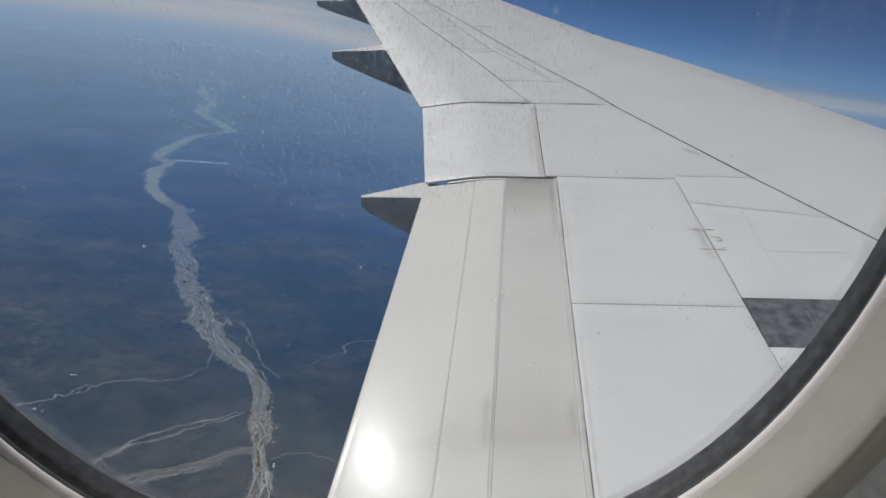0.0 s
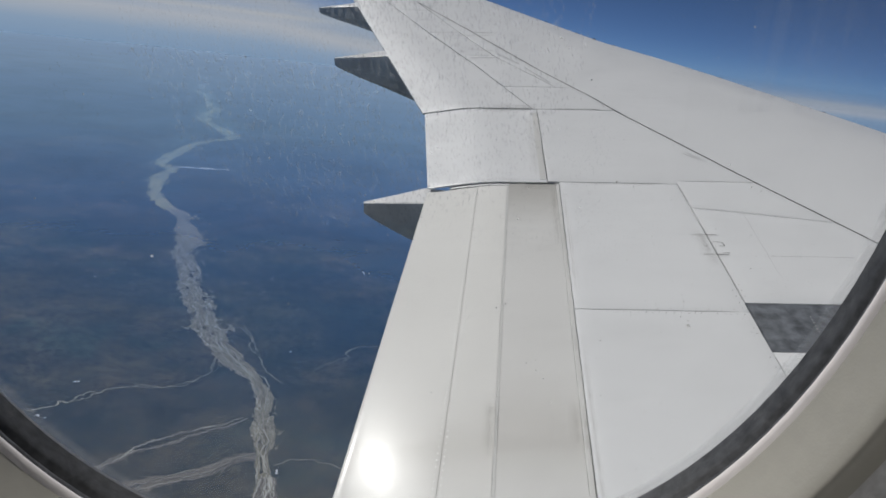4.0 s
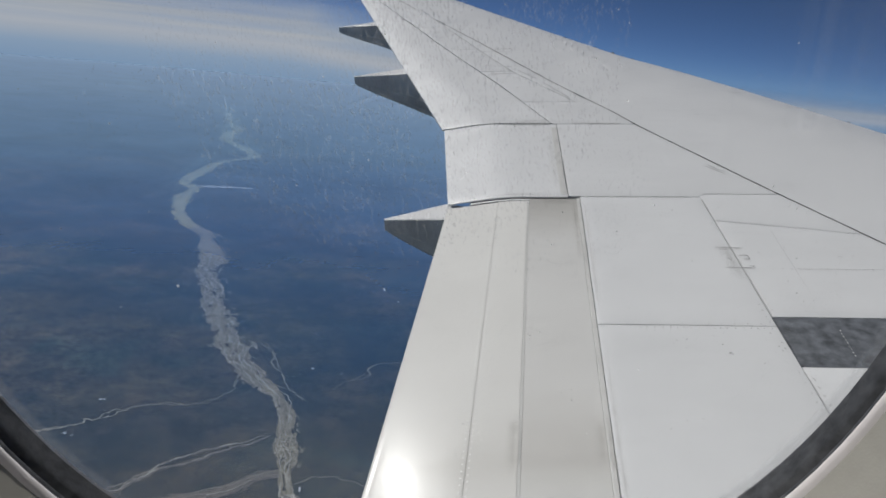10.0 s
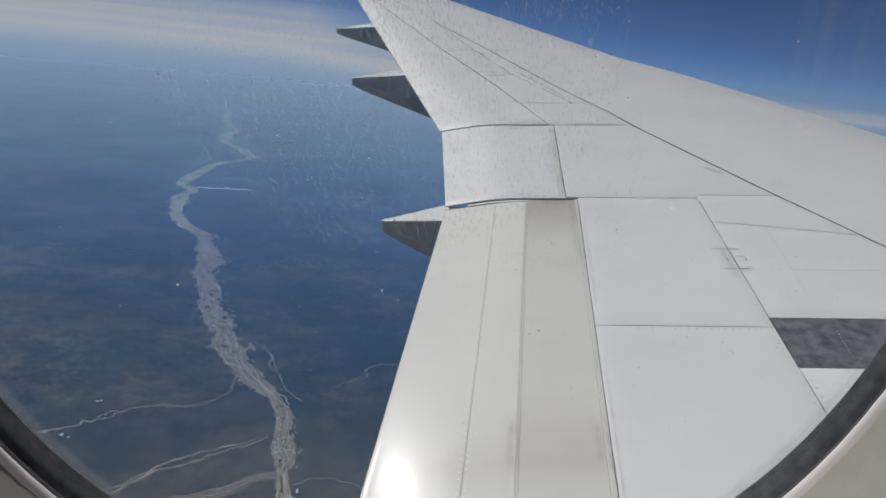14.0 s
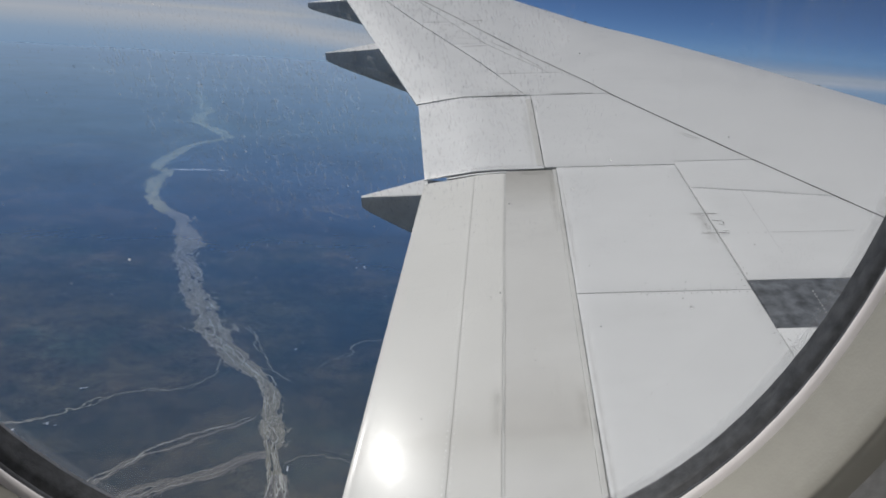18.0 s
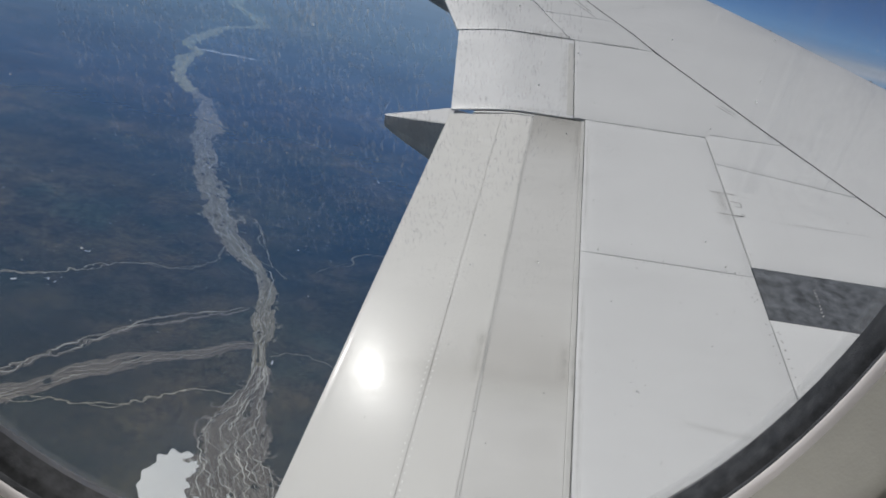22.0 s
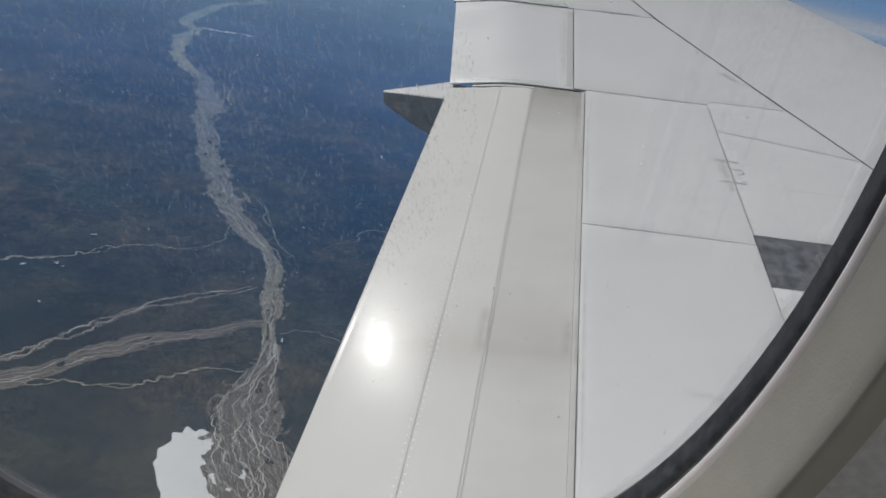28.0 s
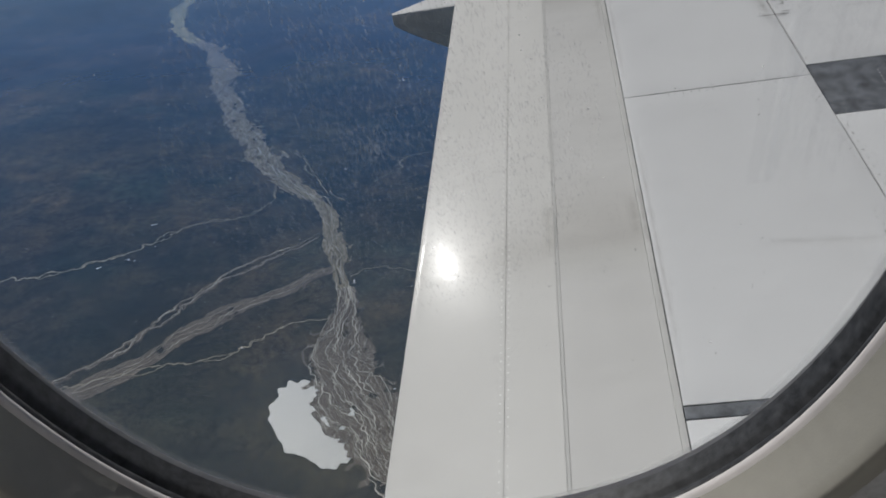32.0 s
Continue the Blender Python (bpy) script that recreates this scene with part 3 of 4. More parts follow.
dots("pale_marks", [(1.815, 3.708), (1.82, 3.695), (0.03, 2.93), (0.065, 2.93), (-0.35, 3.9)] + [(2.55 - 0.004 * k, 3.96 - 0.035 * k) for k in range(9)] + [(0.08 + 0.03 * k, 2.87) for k in range(2)], 0.0042, RIVET, "small pale touched-up marks", 0.03)
spots = random.Random(33)
dots("dirt_specks", [(spoiler_te(y) + 0.1 + spots.random() * 1.1, y) for y in (1.75 + 4.3 * spots.random() for _ in range(46))] + [(0.0 + 0.9 * spots.random(), 6.3 + 1.9 * spots.random()) for _ in range(16)] + [(2.35 + 0.8 * spots.random(), 4.2 + 1.2 * spots.random()) for _ in range(18)], 0.0032, SCUFF, "scattered tiny specks of dirt on the paint", 0.05, 0.0062)
dots("drain_holes", [(0.827, 1.781), (1.05, 1.66), (1.085, 1.66), (0.75, 1.655), (1.58, 5.4), (1.62, 4.28), (1.64, 4.26)], 0.008, GAP, "small dark drain holes", 0.05)


def smear(name, pts, width, label, material):
    """A thin film of grime along a short line on the skin."""
    verts = []
    for k, (x, y) in enumerate(pts):
        a, b = pts[max(0, k - 1)], pts[min(len(pts) - 1, k + 1)]
        d = Vector((b[0] - a[0], b[1] - a[1])).normalized()
        w = width * (0.35 if k in (0, len(pts) - 1) else 1.0) * (0.8 + 0.4 * rng.random())
        for s in (-0.5, 0.5):
            q = (x - d.y * w * s, y + d.x * w * s)
            verts.append((*q, skin(*q) + 0.0065))
    tagged(part(name, mesh_of(name, verts, grid_faces(len(pts), 2, True), material), wing, label), kind="stuff")


GRIME = veil_material("grime_film", (0.045, 0.044, 0.04), 0.75)[0]
FAINT_GRIME = veil_material("faint_grime_film", (0.1, 0.095, 0.085), 0.1)[0]
THIN_GRIME = veil_material("thin_grime_film", (0.08, 0.075, 0.065), 0.22)[0]
def latch_mark(y, shape, w, material):
    """Grime that outlines a small hinge fitting on the spoiler's forward joint."""
    c = spoiler_le(y)
    smear("grime_streak", [(c + dx, y + dy) for dx, dy in shape], w, "dark grime round a hinge fitting", material)


def soot_material():
    """Settled dirt, thickest along its middle, patchy, thinning out to all sides."""
    m, t, mix = veil_material("soot_film", (0.13, 0.118, 0.098), 0.1)
    split = t.nodes.new("ShaderNodeSeparateXYZ")
    t.links.new(mapped(t, (1, 1, 1), "UV"), split.inputs[0])
    along = ramp(t, split.outputs["X"], (0.0, (0, 0, 0)), (0.25, (1, 1, 1)), (0.75, (1, 1, 1)), (1.0, (0, 0, 0)))
    across = ramp(t, split.outputs["Y"], (0.0, (0, 0, 0)), (0.3, (0.4,) * 3), (0.5, (1, 1, 1)), (0.7, (0.4,) * 3), (1.0, (0, 0, 0)))
    patchy = ramp(t, noise_of(t, mapped(t, (1, 1, 1)), 14.0, 5, 0.65), (0.3, (0.04,) * 3), (0.7, (0.23,) * 3))
    t.links.new(blend(t, 1.0, patchy, blend(t, 1.0, along, across, "MULTIPLY"), "MULTIPLY"), mix.inputs[0])
    return m


SOOT = soot_material()


def soft_smear(pts, width, label):
    """A wide film of settled dirt along a line on the skin."""
    verts, uvs = [], []
    for k, (x, y) in enumerate(pts):
        a, b = pts[max(0, k - 1)], pts[min(len(pts) - 1, k + 1)]
        d = Vector((b[0] - a[0], b[1] - a[1])).normalized()
        for q in (-0.5, -0.25, 0.0, 0.25, 0.5):
            spot = (x - d.y * width * q, y + d.x * width * q)
            verts.append((*spot, skin(*spot) + 0.0072))
            uvs.append((k / (len(pts) - 1), q + 0.5))
    me = mesh_of("dirt_film", verts, grid_faces(len(pts), 5, True), SOOT)
    me.uv_layers.new(name="spread").data.foreach_set("uv", [c for loop in me.loops for c in uvs[loop.vertex_index]])
    film = tagged(part("dirt_film", me, wing, label), kind="stuff")
    film.visible_shadow = False


def run_of(x0, y0, x1, y1, n=10):
    return [(x0 + (x1 - x0) * k / n, y0 + (y1 - y0) * k / n) for k in range(n + 1)]


soft_smear(run_of(0.25, 8.27, 1.05, 8.28), 0.2, "brown dirt below the flaperon's outer joint")
soft_smear(run_of(0.55, 8.46, 1.12, 8.48), 0.16, "brown dirt on the flap beside the joint")
soft_smear(run_of(-0.1, 6.19, 0.9, 6.19), 0.1, "thin dirt along the flaperon's inner edge")
soft_smear([(flaperon_fr(6.2 + 0.2 * k) - 0.1, 6.2 + 0.2 * k) for k in range(11)], 0.14, "thin dirt beside the seal strip")
soft_smear([(flap_front(4.9 + 0.12 * k) - 0.03, 4.9 + 0.12 * k) for k in range(11)], 0.07, "brown dirt along the flap's forward edge")
soft_smear(run_of(0.7, 6.03, 0.98, 6.03), 0.14, "brown dirt at the flap's outer corner")
soft_smear([(flap_front(2.7 + 0.05 * k) - 0.03, 2.7 + 0.05 * k) for k in range(8)], 0.1, "dark dirt beside the rub strip")
soft_smear([(spoiler_te(2.6 + 0.05 * k) - 0.012, 2.6 + 0.05 * k) for k in range(10)], 0.03, "dark dirt on the rub strip")
soft_smear([(flap_hinge(2.6 + 0.06 * k) - 0.03, 2.6 + 0.06 * k) for k in range(9)], 0.1, "dark dirt beside the hinge strip")
soft_smear([(spoiler_le(4.6 + 0.08 * k) - 0.05, 4.6 + 0.08 * k) for k in range(9)], 0.16, "thin dirt round the hinge fittings")
soft_smear([(spoiler_te(4.05 + 0.2 * k) + 0.03, 4.05 + 0.2 * k) for k in range(11)], 0.06, "thin dirt along the spoiler's edge")
soft_smear([(spoiler_te(1.7 + 0.2 * k) + 0.03, 1.7 + 0.2 * k) for k in range(11)], 0.05, "thin dirt along the spoiler's edge")
soft_smear(run_of(1.15, 6.13, 2.2, 6.13), 0.06, "thin dirt along the spoiler's outer edge")
soft_smear(run_of(1.35, 2.56, 2.0, 2.5), 0.07, "faint wiped dirt across the spoiler")
for y in (5.13, 4.8):
    latch_mark(y, [(-0.01, 0), (0.03, 0.002), (0.06, 0.0), (0.1, -0.003)], 0.012, GRIME)
    latch_mark(y, [(-0.14, 0.002), (-0.09, 0.0), (-0.04, 0.003), (0.0, 0.0)], 0.02, THIN_GRIME)
latch_mark(4.985, [(0.02, 0.022), (0.05, 0.023), (0.085, 0.02), (0.098, 0.01), (0.1, -0.02), (0.096, -0.044), (0.07, -0.046), (0.045, -0.044)], 0.007, GRIME)
latch_mark(4.83, [(0.055, 0.005), (0.08, 0.004), (0.1, 0.0), (0.105, -0.012)], 0.007, GRIME)
latch_mark(5.1, [(-0.1, 0.0), (-0.06, 0.003), (0.0, 0.0)], 0.03, FAINT_GRIME)
for dx, dy in ((-0.07, 4.95), (-0.05, 4.95), (-0.06, 4.93), (-0.08, 4.8)):
    latch_mark(dy, [(dx, 0.0), (dx + 0.006, 0.0), (dx + 0.012, 0.001)], 0.008, GRIME)
for ya, yb in ((3.6, 4.75), (4.75, 5.5), (5.5, 6.12)):
    smear("grime_streak", [(spoiler_le(ya + (yb - ya) * k / 9) + 0.003, ya + (yb - ya) * k / 9) for k in range(10)], 0.013, "faint grime along the panel joint", THIN_GRIME)
JOINTS = [(lambda y: flaperon_fr(y) - 0.002, 6.2, 7.3), (lambda y: flaperon_fr(y) - 0.002, 7.3, 8.33), (lambda y: spoiler_le(y), 2.3, 3.5), (lambda y: spoiler_te(y), 4.9, 6.1), (lambda y: spoiler_te(y), 1.7, 2.8)]
for edge, ya, yb in JOINTS:
    smear("grime_streak", [(edge(ya + (yb - ya) * k / 9), ya + (yb - ya) * k / 9) for k in range(10)], 0.011, "dark grime in the panel joint", THIN_GRIME)
smear("grime_streak", [(0.95 + 0.125 * k, 4.0) for k in range(10)], 0.011, "dark grime in the joint between spoilers", THIN_GRIME)
smear("grime_streak", [(0.35 + 0.075 * k, 8.318 + 0.004 * math.sin(k)) for k in range(10)], 0.03, "brown grime below the flaperon's outer joint", THIN_GRIME)
smear("grime_streak", [(0.6 + 0.055 * k, 8.4 + 0.004 * math.sin(k * 1.3)) for k in range(10)], 0.03, "brown grime beside the flaperon's outer joint", THIN_GRIME)
smear("grime_streak", [(1.15 + 0.1 * k, 6.157) for k in range(11)], 0.012, "dark grime in the panel joint", THIN_GRIME)
smear("grime_streak", [(2.25 + 0.09 * k, 5.652 - 0.018 * k) for k in range(11)], 0.009, "dark grime in the panel joint", THIN_GRIME)
smear("grime_streak", [(2.60 + 0.075 * k, 4.79) for k in range(10)], 0.006, "faint grime line", THIN_GRIME)
smear("grime_streak", [(2.66 - 0.012 * k, 5.6 - 0.13 * k) for k in range(10)], 0.005, "faint grime line", FAINT_GRIME)
smear("grime_streak", [(0.74 + 0.02 * math.sin(k * 0.9) + 0.035 * k, 6.10 + 0.004 * k) for k in range(8)], 0.03, "brown grime beside the flaperon", THIN_GRIME)
for x0, y0, x1, y1, w in ((0.02, 12.28, 0.72, 12.28, 0.03), (0.3, 10.75, 0.75, 10.8, 0.05), (0.25, 11.3, 0.74, 11.22, 0.02), (0.75, 11.05, 1.05, 10.45, 0.03), (1.1, 10.3, 1.4, 9.5, 0.03)):
    smear("grime_streak", [(x0 + (x1 - x0) * k / 6, y0 + (y1 - y0) * k / 6) for k in range(7)], w, "faint grime streak", THIN_GRIME)
smear("grime_streak", [(flap_hinge(2.68 + 0.05 * k) + 0.008, 2.68 + 0.05 * k) for k in range(6)], 0.016, "dark grime on the hinge strip", FAINT_GRIME)
smear("grime_streak", [(1.3 + 0.1 * k, 8.372 + 0.006 * math.sin(k * 1.7)) for k in range(7)], 0.016, "dark grime streak", GRIME)
smear("grime_streak", [(2.55 + 0.03 * k, 7.0 - 0.045 * k) for k in range(6)], 0.006, "dark grime streak", GRIME)
smear("grime_streak", [(2.51 + 0.03 * k, 6.98 - 0.045 * k) for k in range(6)], 0.006, "dark grime streak", GRIME)
smear("grime_streak", [(0.62 + 0.1 * k, 12.5 + 0.0 * k) for k in range(-2, 3)], 0.02, "dark grime streak", GRIME)
for y in (16.6, 15.6, 14.65, 13.7, 13.2, 12.75, 11.05, 9.4, 8.3):
    x, _, z = nose_point(y, 11 if y < 11.5 else 10)
    ball = bmesh.new()
    bmesh.ops.create_uvsphere(ball, u_segments=8, v_segments=5, radius=0.014 if y != 13.2 else 0.024, matrix=Matrix.Translation((x, y, z + 0.004)))
    stud = bpy.data.meshes.new("stud")
    ball.to_mesh(stud)
    ball.free()
    stud.materials.append(SCUFF)
    part("stud", stud, wing, "small dark stud")

# ---- the ground ----
# control points of the rivers: x, y and the bed's width
UPPER = [(-1804, 2848, 14), (-1483, 2491, 14), (-1314, 2359, 15), (-1170, 2257, 17), (-1100, 2214, 19), (-1026, 2158, 20), (-961, 2095, 20), (-899, 1969, 22), (-833, 1855, 26), (-796, 1804, 30),
         (-773, 1693, 36), (-741, 1610, 34), (-695, 1553, 26), (-653, 1510, 26), (-616, 1466, 30), (-594, 1431, 28), (-595, 1383, 18), (-610, 1343, 17), (-615, 1297, 22), (-607, 1235, 28), (-596, 1163, 28), (-578, 1093, 21),
         (-552, 1074, 20), (-538, 1053, 17), (-534, 1016, 27), (-523, 977, 28), (-502, 928, 22), (-474, 889, 24), (-455, 865, 24), (-434, 844, 20)]
LOWER = [(-434, 844, 20), (-409, 827, 27), (-389, 794, 24), (-363, 754, 28), (-347, 726, 34), (-339, 696, 28), (-324, 662, 24), (-306, 632, 23), (-290, 605, 24), (-273, 580, 28), (-257, 558, 27), (-243, 536, 23), (-230, 516, 26),
         (-218, 497, 21), (-200, 482, 19), (-185, 466, 19), (-169, 452, 18), (-156, 439, 16), (-148, 424, 16), (-142, 410, 14), (-137, 397, 14), (-133, 384, 17), (-128, 372, 16), (-125, 361, 10), (-121, 353, 10), (-117, 344, 12), (-112, 334, 14), (-108, 322, 14)]
FAN = [(-113, 338, 8), (-108, 320, 15), (-108, 306, 22), (-106, 292, 29), (-104, 276, 36), (-95, 258, 38), (-84, 243, 36), (-73, 226, 33), (-62, 208, 30), (-50, 194, 28), (-40, 178, 26), (-28, 150, 34)]
SIDES = {
    "narrow": [
        [(-204, 470, 1.3), (-197, 448, 1.5), (-202, 433, 1.7), (-210, 420, 2), (-226, 413, 2.2), (-242, 406, 2.4), (-258, 392, 2.6), (-266, 379, 3), (-282, 362, 3.2), (-312, 340, 3.2), (-370, 318, 3.2)],
        [(-113, 350, 1.6), (-101, 361, 1.6), (-84, 361, 1.5), (-70, 359, 1.5), (-59, 356, 1.5), (-48, 361, 1.4), (-35, 368, 1.4), (-22, 362, 1.3), (0, 362, 1.2), (26, 358, 1.1), (70, 350, 1.0)],
        [(-127, 472, 0.8), (-120, 488, 1.4), (-108, 502, 1.8), (-110, 519, 2.2), (-100, 529, 1.6), (-88, 535, 1.3), (-69, 541, 1.2), (-44, 541, 1.2), (0, 548, 1.0)],
        [(-206, 534, 1.0), (-193, 517, 1.5), (-186, 497, 1.7), (-175, 485, 1.5), (-164, 468, 1.6), (-153, 456, 1.6), (-142, 447, 1.2)],
        [(-212, 531, 0.9), (-201, 524, 1.2), (-187, 508, 1.4), (-177, 488, 1.2)],
        [(-403, 872, 0.8), (-365, 884, 0.9), (-324, 902, 0.9), (-274, 921, 1.2), (-248, 929, 2.2), (-224, 915, 3.4), (-196, 899, 2.4), (-176, 907, 2.2)],
        [(-116, 307, 1.6), (-131, 303, 1.8), (-143, 299, 2.2), (-148, 291, 2.4), (-155, 280, 2.6), (-163, 271, 2.4), (-185, 263, 2.2), (-215, 252, 2.2), (-270, 225, 2.2)]],
    "braided": [
        [(-147, 395, 1.4), (-157, 382, 2), (-167, 372, 2.4), (-178, 361, 2.6), (-185, 350, 2.8), (-197, 338, 2.8), (-204, 324, 3), (-209, 312, 3), (-212, 300, 3), (-222, 285, 3), (-230, 266, 3), (-260, 235, 3)],
        [(-151, 394, 1.0), (-164, 379, 1.5), (-177, 369, 1.8), (-188, 358, 2), (-196, 348, 2), (-201, 336, 2), (-211, 318, 2.2), (-218, 302, 2.2), (-226, 280, 2.2), (-240, 255, 2.2)]],
    "broad": [
        [(-126, 357, 8), (-134, 353, 11), (-141, 345, 12), (-148, 335, 12), (-157, 327, 12), (-167, 320, 13), (-177, 310, 14), (-187, 299, 15), (-197, 287, 15), (-206, 270, 16), (-224, 245, 16), (-270, 205, 16)]],
}


def smooth_path(ctrl, step):
    """A soft curve through the control points, at even steps: places and widths."""
    p = [Vector((x, y, w)) for x, y, w in ctrl]
    p = [p[0] * 2 - p[1]] + p + [p[-1] * 2 - p[-2]]
    out = []
    for k in range(1, len(p) - 2):
        a, b, c, d = p[k - 1:k + 3]
        n = max(2, int((c - b).xy.length / step))
        for i in range(n):
            t = i / n
            out.append(0.5 * (2 * b + (c - a) * t + (2 * a - 5 * b + 4 * c - d) * t * t + (3 * b - a - 3 * c + d) * t ** 3))
    out.append(p[-2])
    return out


def sideways(path, k):
    d = path[min(k + 1, len(path) - 1)] - path[max(k - 1, 0)]
    d = Vector((d.x, d.y)).normalized()
    return Vector((-d.y, d.x))


def ribbon(path, z, rough, seed, cross=4):
    """A strip of ground along a path, with uneven banks."""
    verts = []
    for k, p in enumerate(path):
        s = sideways(path, k)
        for j in range(cross + 1):
            f = j / cross * 2 - 1
            ragged = 1 + rough * (noise.noise((p.x * 0.05 + seed, p.y * 0.05, f * 3)) + 0.6 * noise.noise((p.x * 0.2, p.y * 0.2 + seed, f * 3))) if abs(f) == 1 else 1
            q = Vector((p.x, p.y)) + s * (f * ragged * p.z * 0.5)
            verts.append((q.x, q.y, z + 0.15 * (1 - f * f)))
    return verts, grid_faces(len(path), cross + 1, True)


def joined(pieces):
    verts, faces = [], []
    for v, f in pieces:
        o = len(verts)
        verts += v
        faces += [tuple(o + i for i in q) for q in f]
    return verts, faces


def meander(path, amount, seed, rate=0.1):
    """The same path with small wandering bends."""
    out = []
    for k, p in enumerate(path):
        s = sideways(path, k) * (amount * p.z * (noise.noise((k * rate, seed, 0.3)) + 0.5 * noise.noise((k * rate * 2.7, seed, 4.3))))
        out.append(Vector((p.x + s.x, p.y + s.y, p.z)))
    return out


def noise_at(x, y, z):
    return noise.noise((x, y, z))


def bed_sheet(name, path, z, seed, columns, material, reach=1.5, holes=0.3, fray=0.07, one_sided=0.0):
    """A braided gravel bed: ragged banks at several sizes, wooded islands left open, and thin side arms that leave and rejoin it."""
    fs = [reach * (2 * j / columns - 1) for j in range(columns + 1)]
    spots, inside, flow, s = [], [], [], 0.0
    for k, p in enumerate(path):
        if k:
            s += (p.xy - path[k - 1].xy).length
        way, half = sideways(path, k), 0.5 * p.z
        for f in fs:
            x, y = p.x + way.x * f * half, p.y + way.y * f * half
            bank = 0.9 - abs(f) + 0.5 * noise_at(x * 0.028, y * 0.028, seed) + 0.3 * noise_at(x * 0.1, y * 0.1, seed + 3) + 0.17 * noise_at(x * 0.3, y * 0.3, seed + 6) + 0.08 * noise_at(x * 0.8, y * 0.8, seed)
            bent = 0.8 * noise_at(s * 0.03, f * 1.2, seed + 9)
            arm = abs(noise_at(s * 0.05, f * 1.7 + bent, seed + 14))
            isle = noise_at(s * 0.09 + bent, f * 2.2, seed + 21) + 0.35 * noise_at(x * 0.25, y * 0.25, seed + 2)
            open_ground = isle > 0.62 - holes * (0.45 + one_sided * f + 0.5 * abs(f)) and arm > fray * 0.8
            side_arm = bank > -0.62 and arm < fray * (1.1 + 0.5 * noise_at(x * 0.2, y * 0.2, 4)) * (1 if f * one_sided >= 0 else 0.45)
            inside.append((bank > 0 and not open_ground) or side_arm)
            flow.append((s, f * half))
            spots.append((x, y, z + 0.12 * noise_at(x * 0.2, y * 0.2, 1)))
    faces = [q for q in grid_faces(len(path), columns + 1, True) if sum(inside[v] for v in q) >= 3]
    used = {v: i for i, v in enumerate(sorted({v for q in faces for v in q}))}
    me = mesh_of(name, [spots[v] for v in used], [tuple(used[v] for v in q) for q in faces], material)
    uv = me.uv_layers.new(name="flow")
    order = list(used)
    uv.data.foreach_set("uv", [c for loop in me.loops for c in flow[order[loop.vertex_index]]])
    return me


def threads(path, count, width, z, seed, spread, wild=0.8, kinks=1.0):
    """Thin braided water threads that wander over a bed, split and meet."""
    pieces = []
    for c in range(count):
        line, s = [], 0.0
        for k, p in enumerate(path):
            s += (p.xy - path[max(0, k - 1)].xy).length
            f = spread * (2 * (c + 0.5) / count - 1) + wild * (0.8 * noise_at(s * 0.035 + 31 * c, seed, c * 7.7) + kinks * 0.3 * (noise_at(s * 0.11, c * 3.1 + seed, 5) + noise_at(s * 0.26, c * 1.7 + seed, 9)))
            q = p.xy + sideways(path, k) * (max(-0.95, min(0.95, f)) * p.z * 0.5)
            line.append(Vector((q.x, q.y, width * max(0.12, 0.55 + 1.5 * noise_at(s * 0.06, c * 9.1, seed + 2)))))
        pieces.append(ribbon(line, z + 0.02 * c, 0.3, seed, 2))
    return joined(pieces)


def stream(path, z, seed):
    """A narrow winding stream bed that splits here and there into two arms."""
    pieces = []
    for arm in (0, 1):
        line = []
        for k, p in enumerate(path):
            apart = max(0.0, noise_at(k * 0.035, seed, 2.0)) * 3.2 * (2 * arm - 1)
            q = p.xy + sideways(path, k) * (apart * p.z * 0.6)
            w = p.z * (0.3 + 0.5 * abs(noise_at(k * 0.11, seed + 5 * arm, 7))) * (0.75 if abs(apart) > 0.3 else 0.9)
            line.append(Vector((q.x, q.y, w)))
        pieces.append(ribbon(line, z + 0.03 * arm, 0.5, seed + arm, 2))
    return joined(pieces)


upper_path = meander(smooth_path(UPPER, 3.2), 0.1, 6.0, 0.05)
lower_path = meander(smooth_path(LOWER, 0.95), 0.1, 2.0, 0.03)
fan_path = smooth_path(FAN, 0.6)
tagged(new("river_bed", bed_sheet("river_bed", upper_path, 0.25, 1.0, 28, HAZE_OFFSET_RIVER, 1.4, 0.3, 0.05)), "grey braided gravel river bed winding to the horizon", "river", "main river", "structure")
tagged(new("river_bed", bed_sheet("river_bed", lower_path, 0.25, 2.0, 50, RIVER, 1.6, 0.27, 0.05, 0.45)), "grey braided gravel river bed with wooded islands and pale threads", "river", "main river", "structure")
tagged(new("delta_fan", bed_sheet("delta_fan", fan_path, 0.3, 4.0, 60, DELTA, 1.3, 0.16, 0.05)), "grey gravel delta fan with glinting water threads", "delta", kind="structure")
tagged(new("river_water", mesh_of("river_water", *threads(lower_path, 6, 0.5, 0.45, 3.0, 0.7), SILT)), "pale silty water threads on the gravel bed", "river", kind="stuff")
tagged(new("delta_water", mesh_of("delta_water", *threads(fan_path, 11, 0.5, 0.5, 8.0, 0.8, 0.6, 0.75), GLINT)), "braided water threads across the delta, sun glint painted pale", "river", kind="stuff")
side_paths = []
for i, ctrl in enumerate(SIDES["narrow"]):
    path = meander(meander(smooth_path(ctrl, 0.7), 1.3, 3.0 * i, 0.06), 0.8, 7.0 * i, 0.17)
    side_paths.append(path)
    tagged(new("tributary", mesh_of("tributary", *stream(path, 0.22, 11.0 + i), STREAM)), "narrow pale gravel stream bed winding through dark forest", "river", "tributaries", "structure")
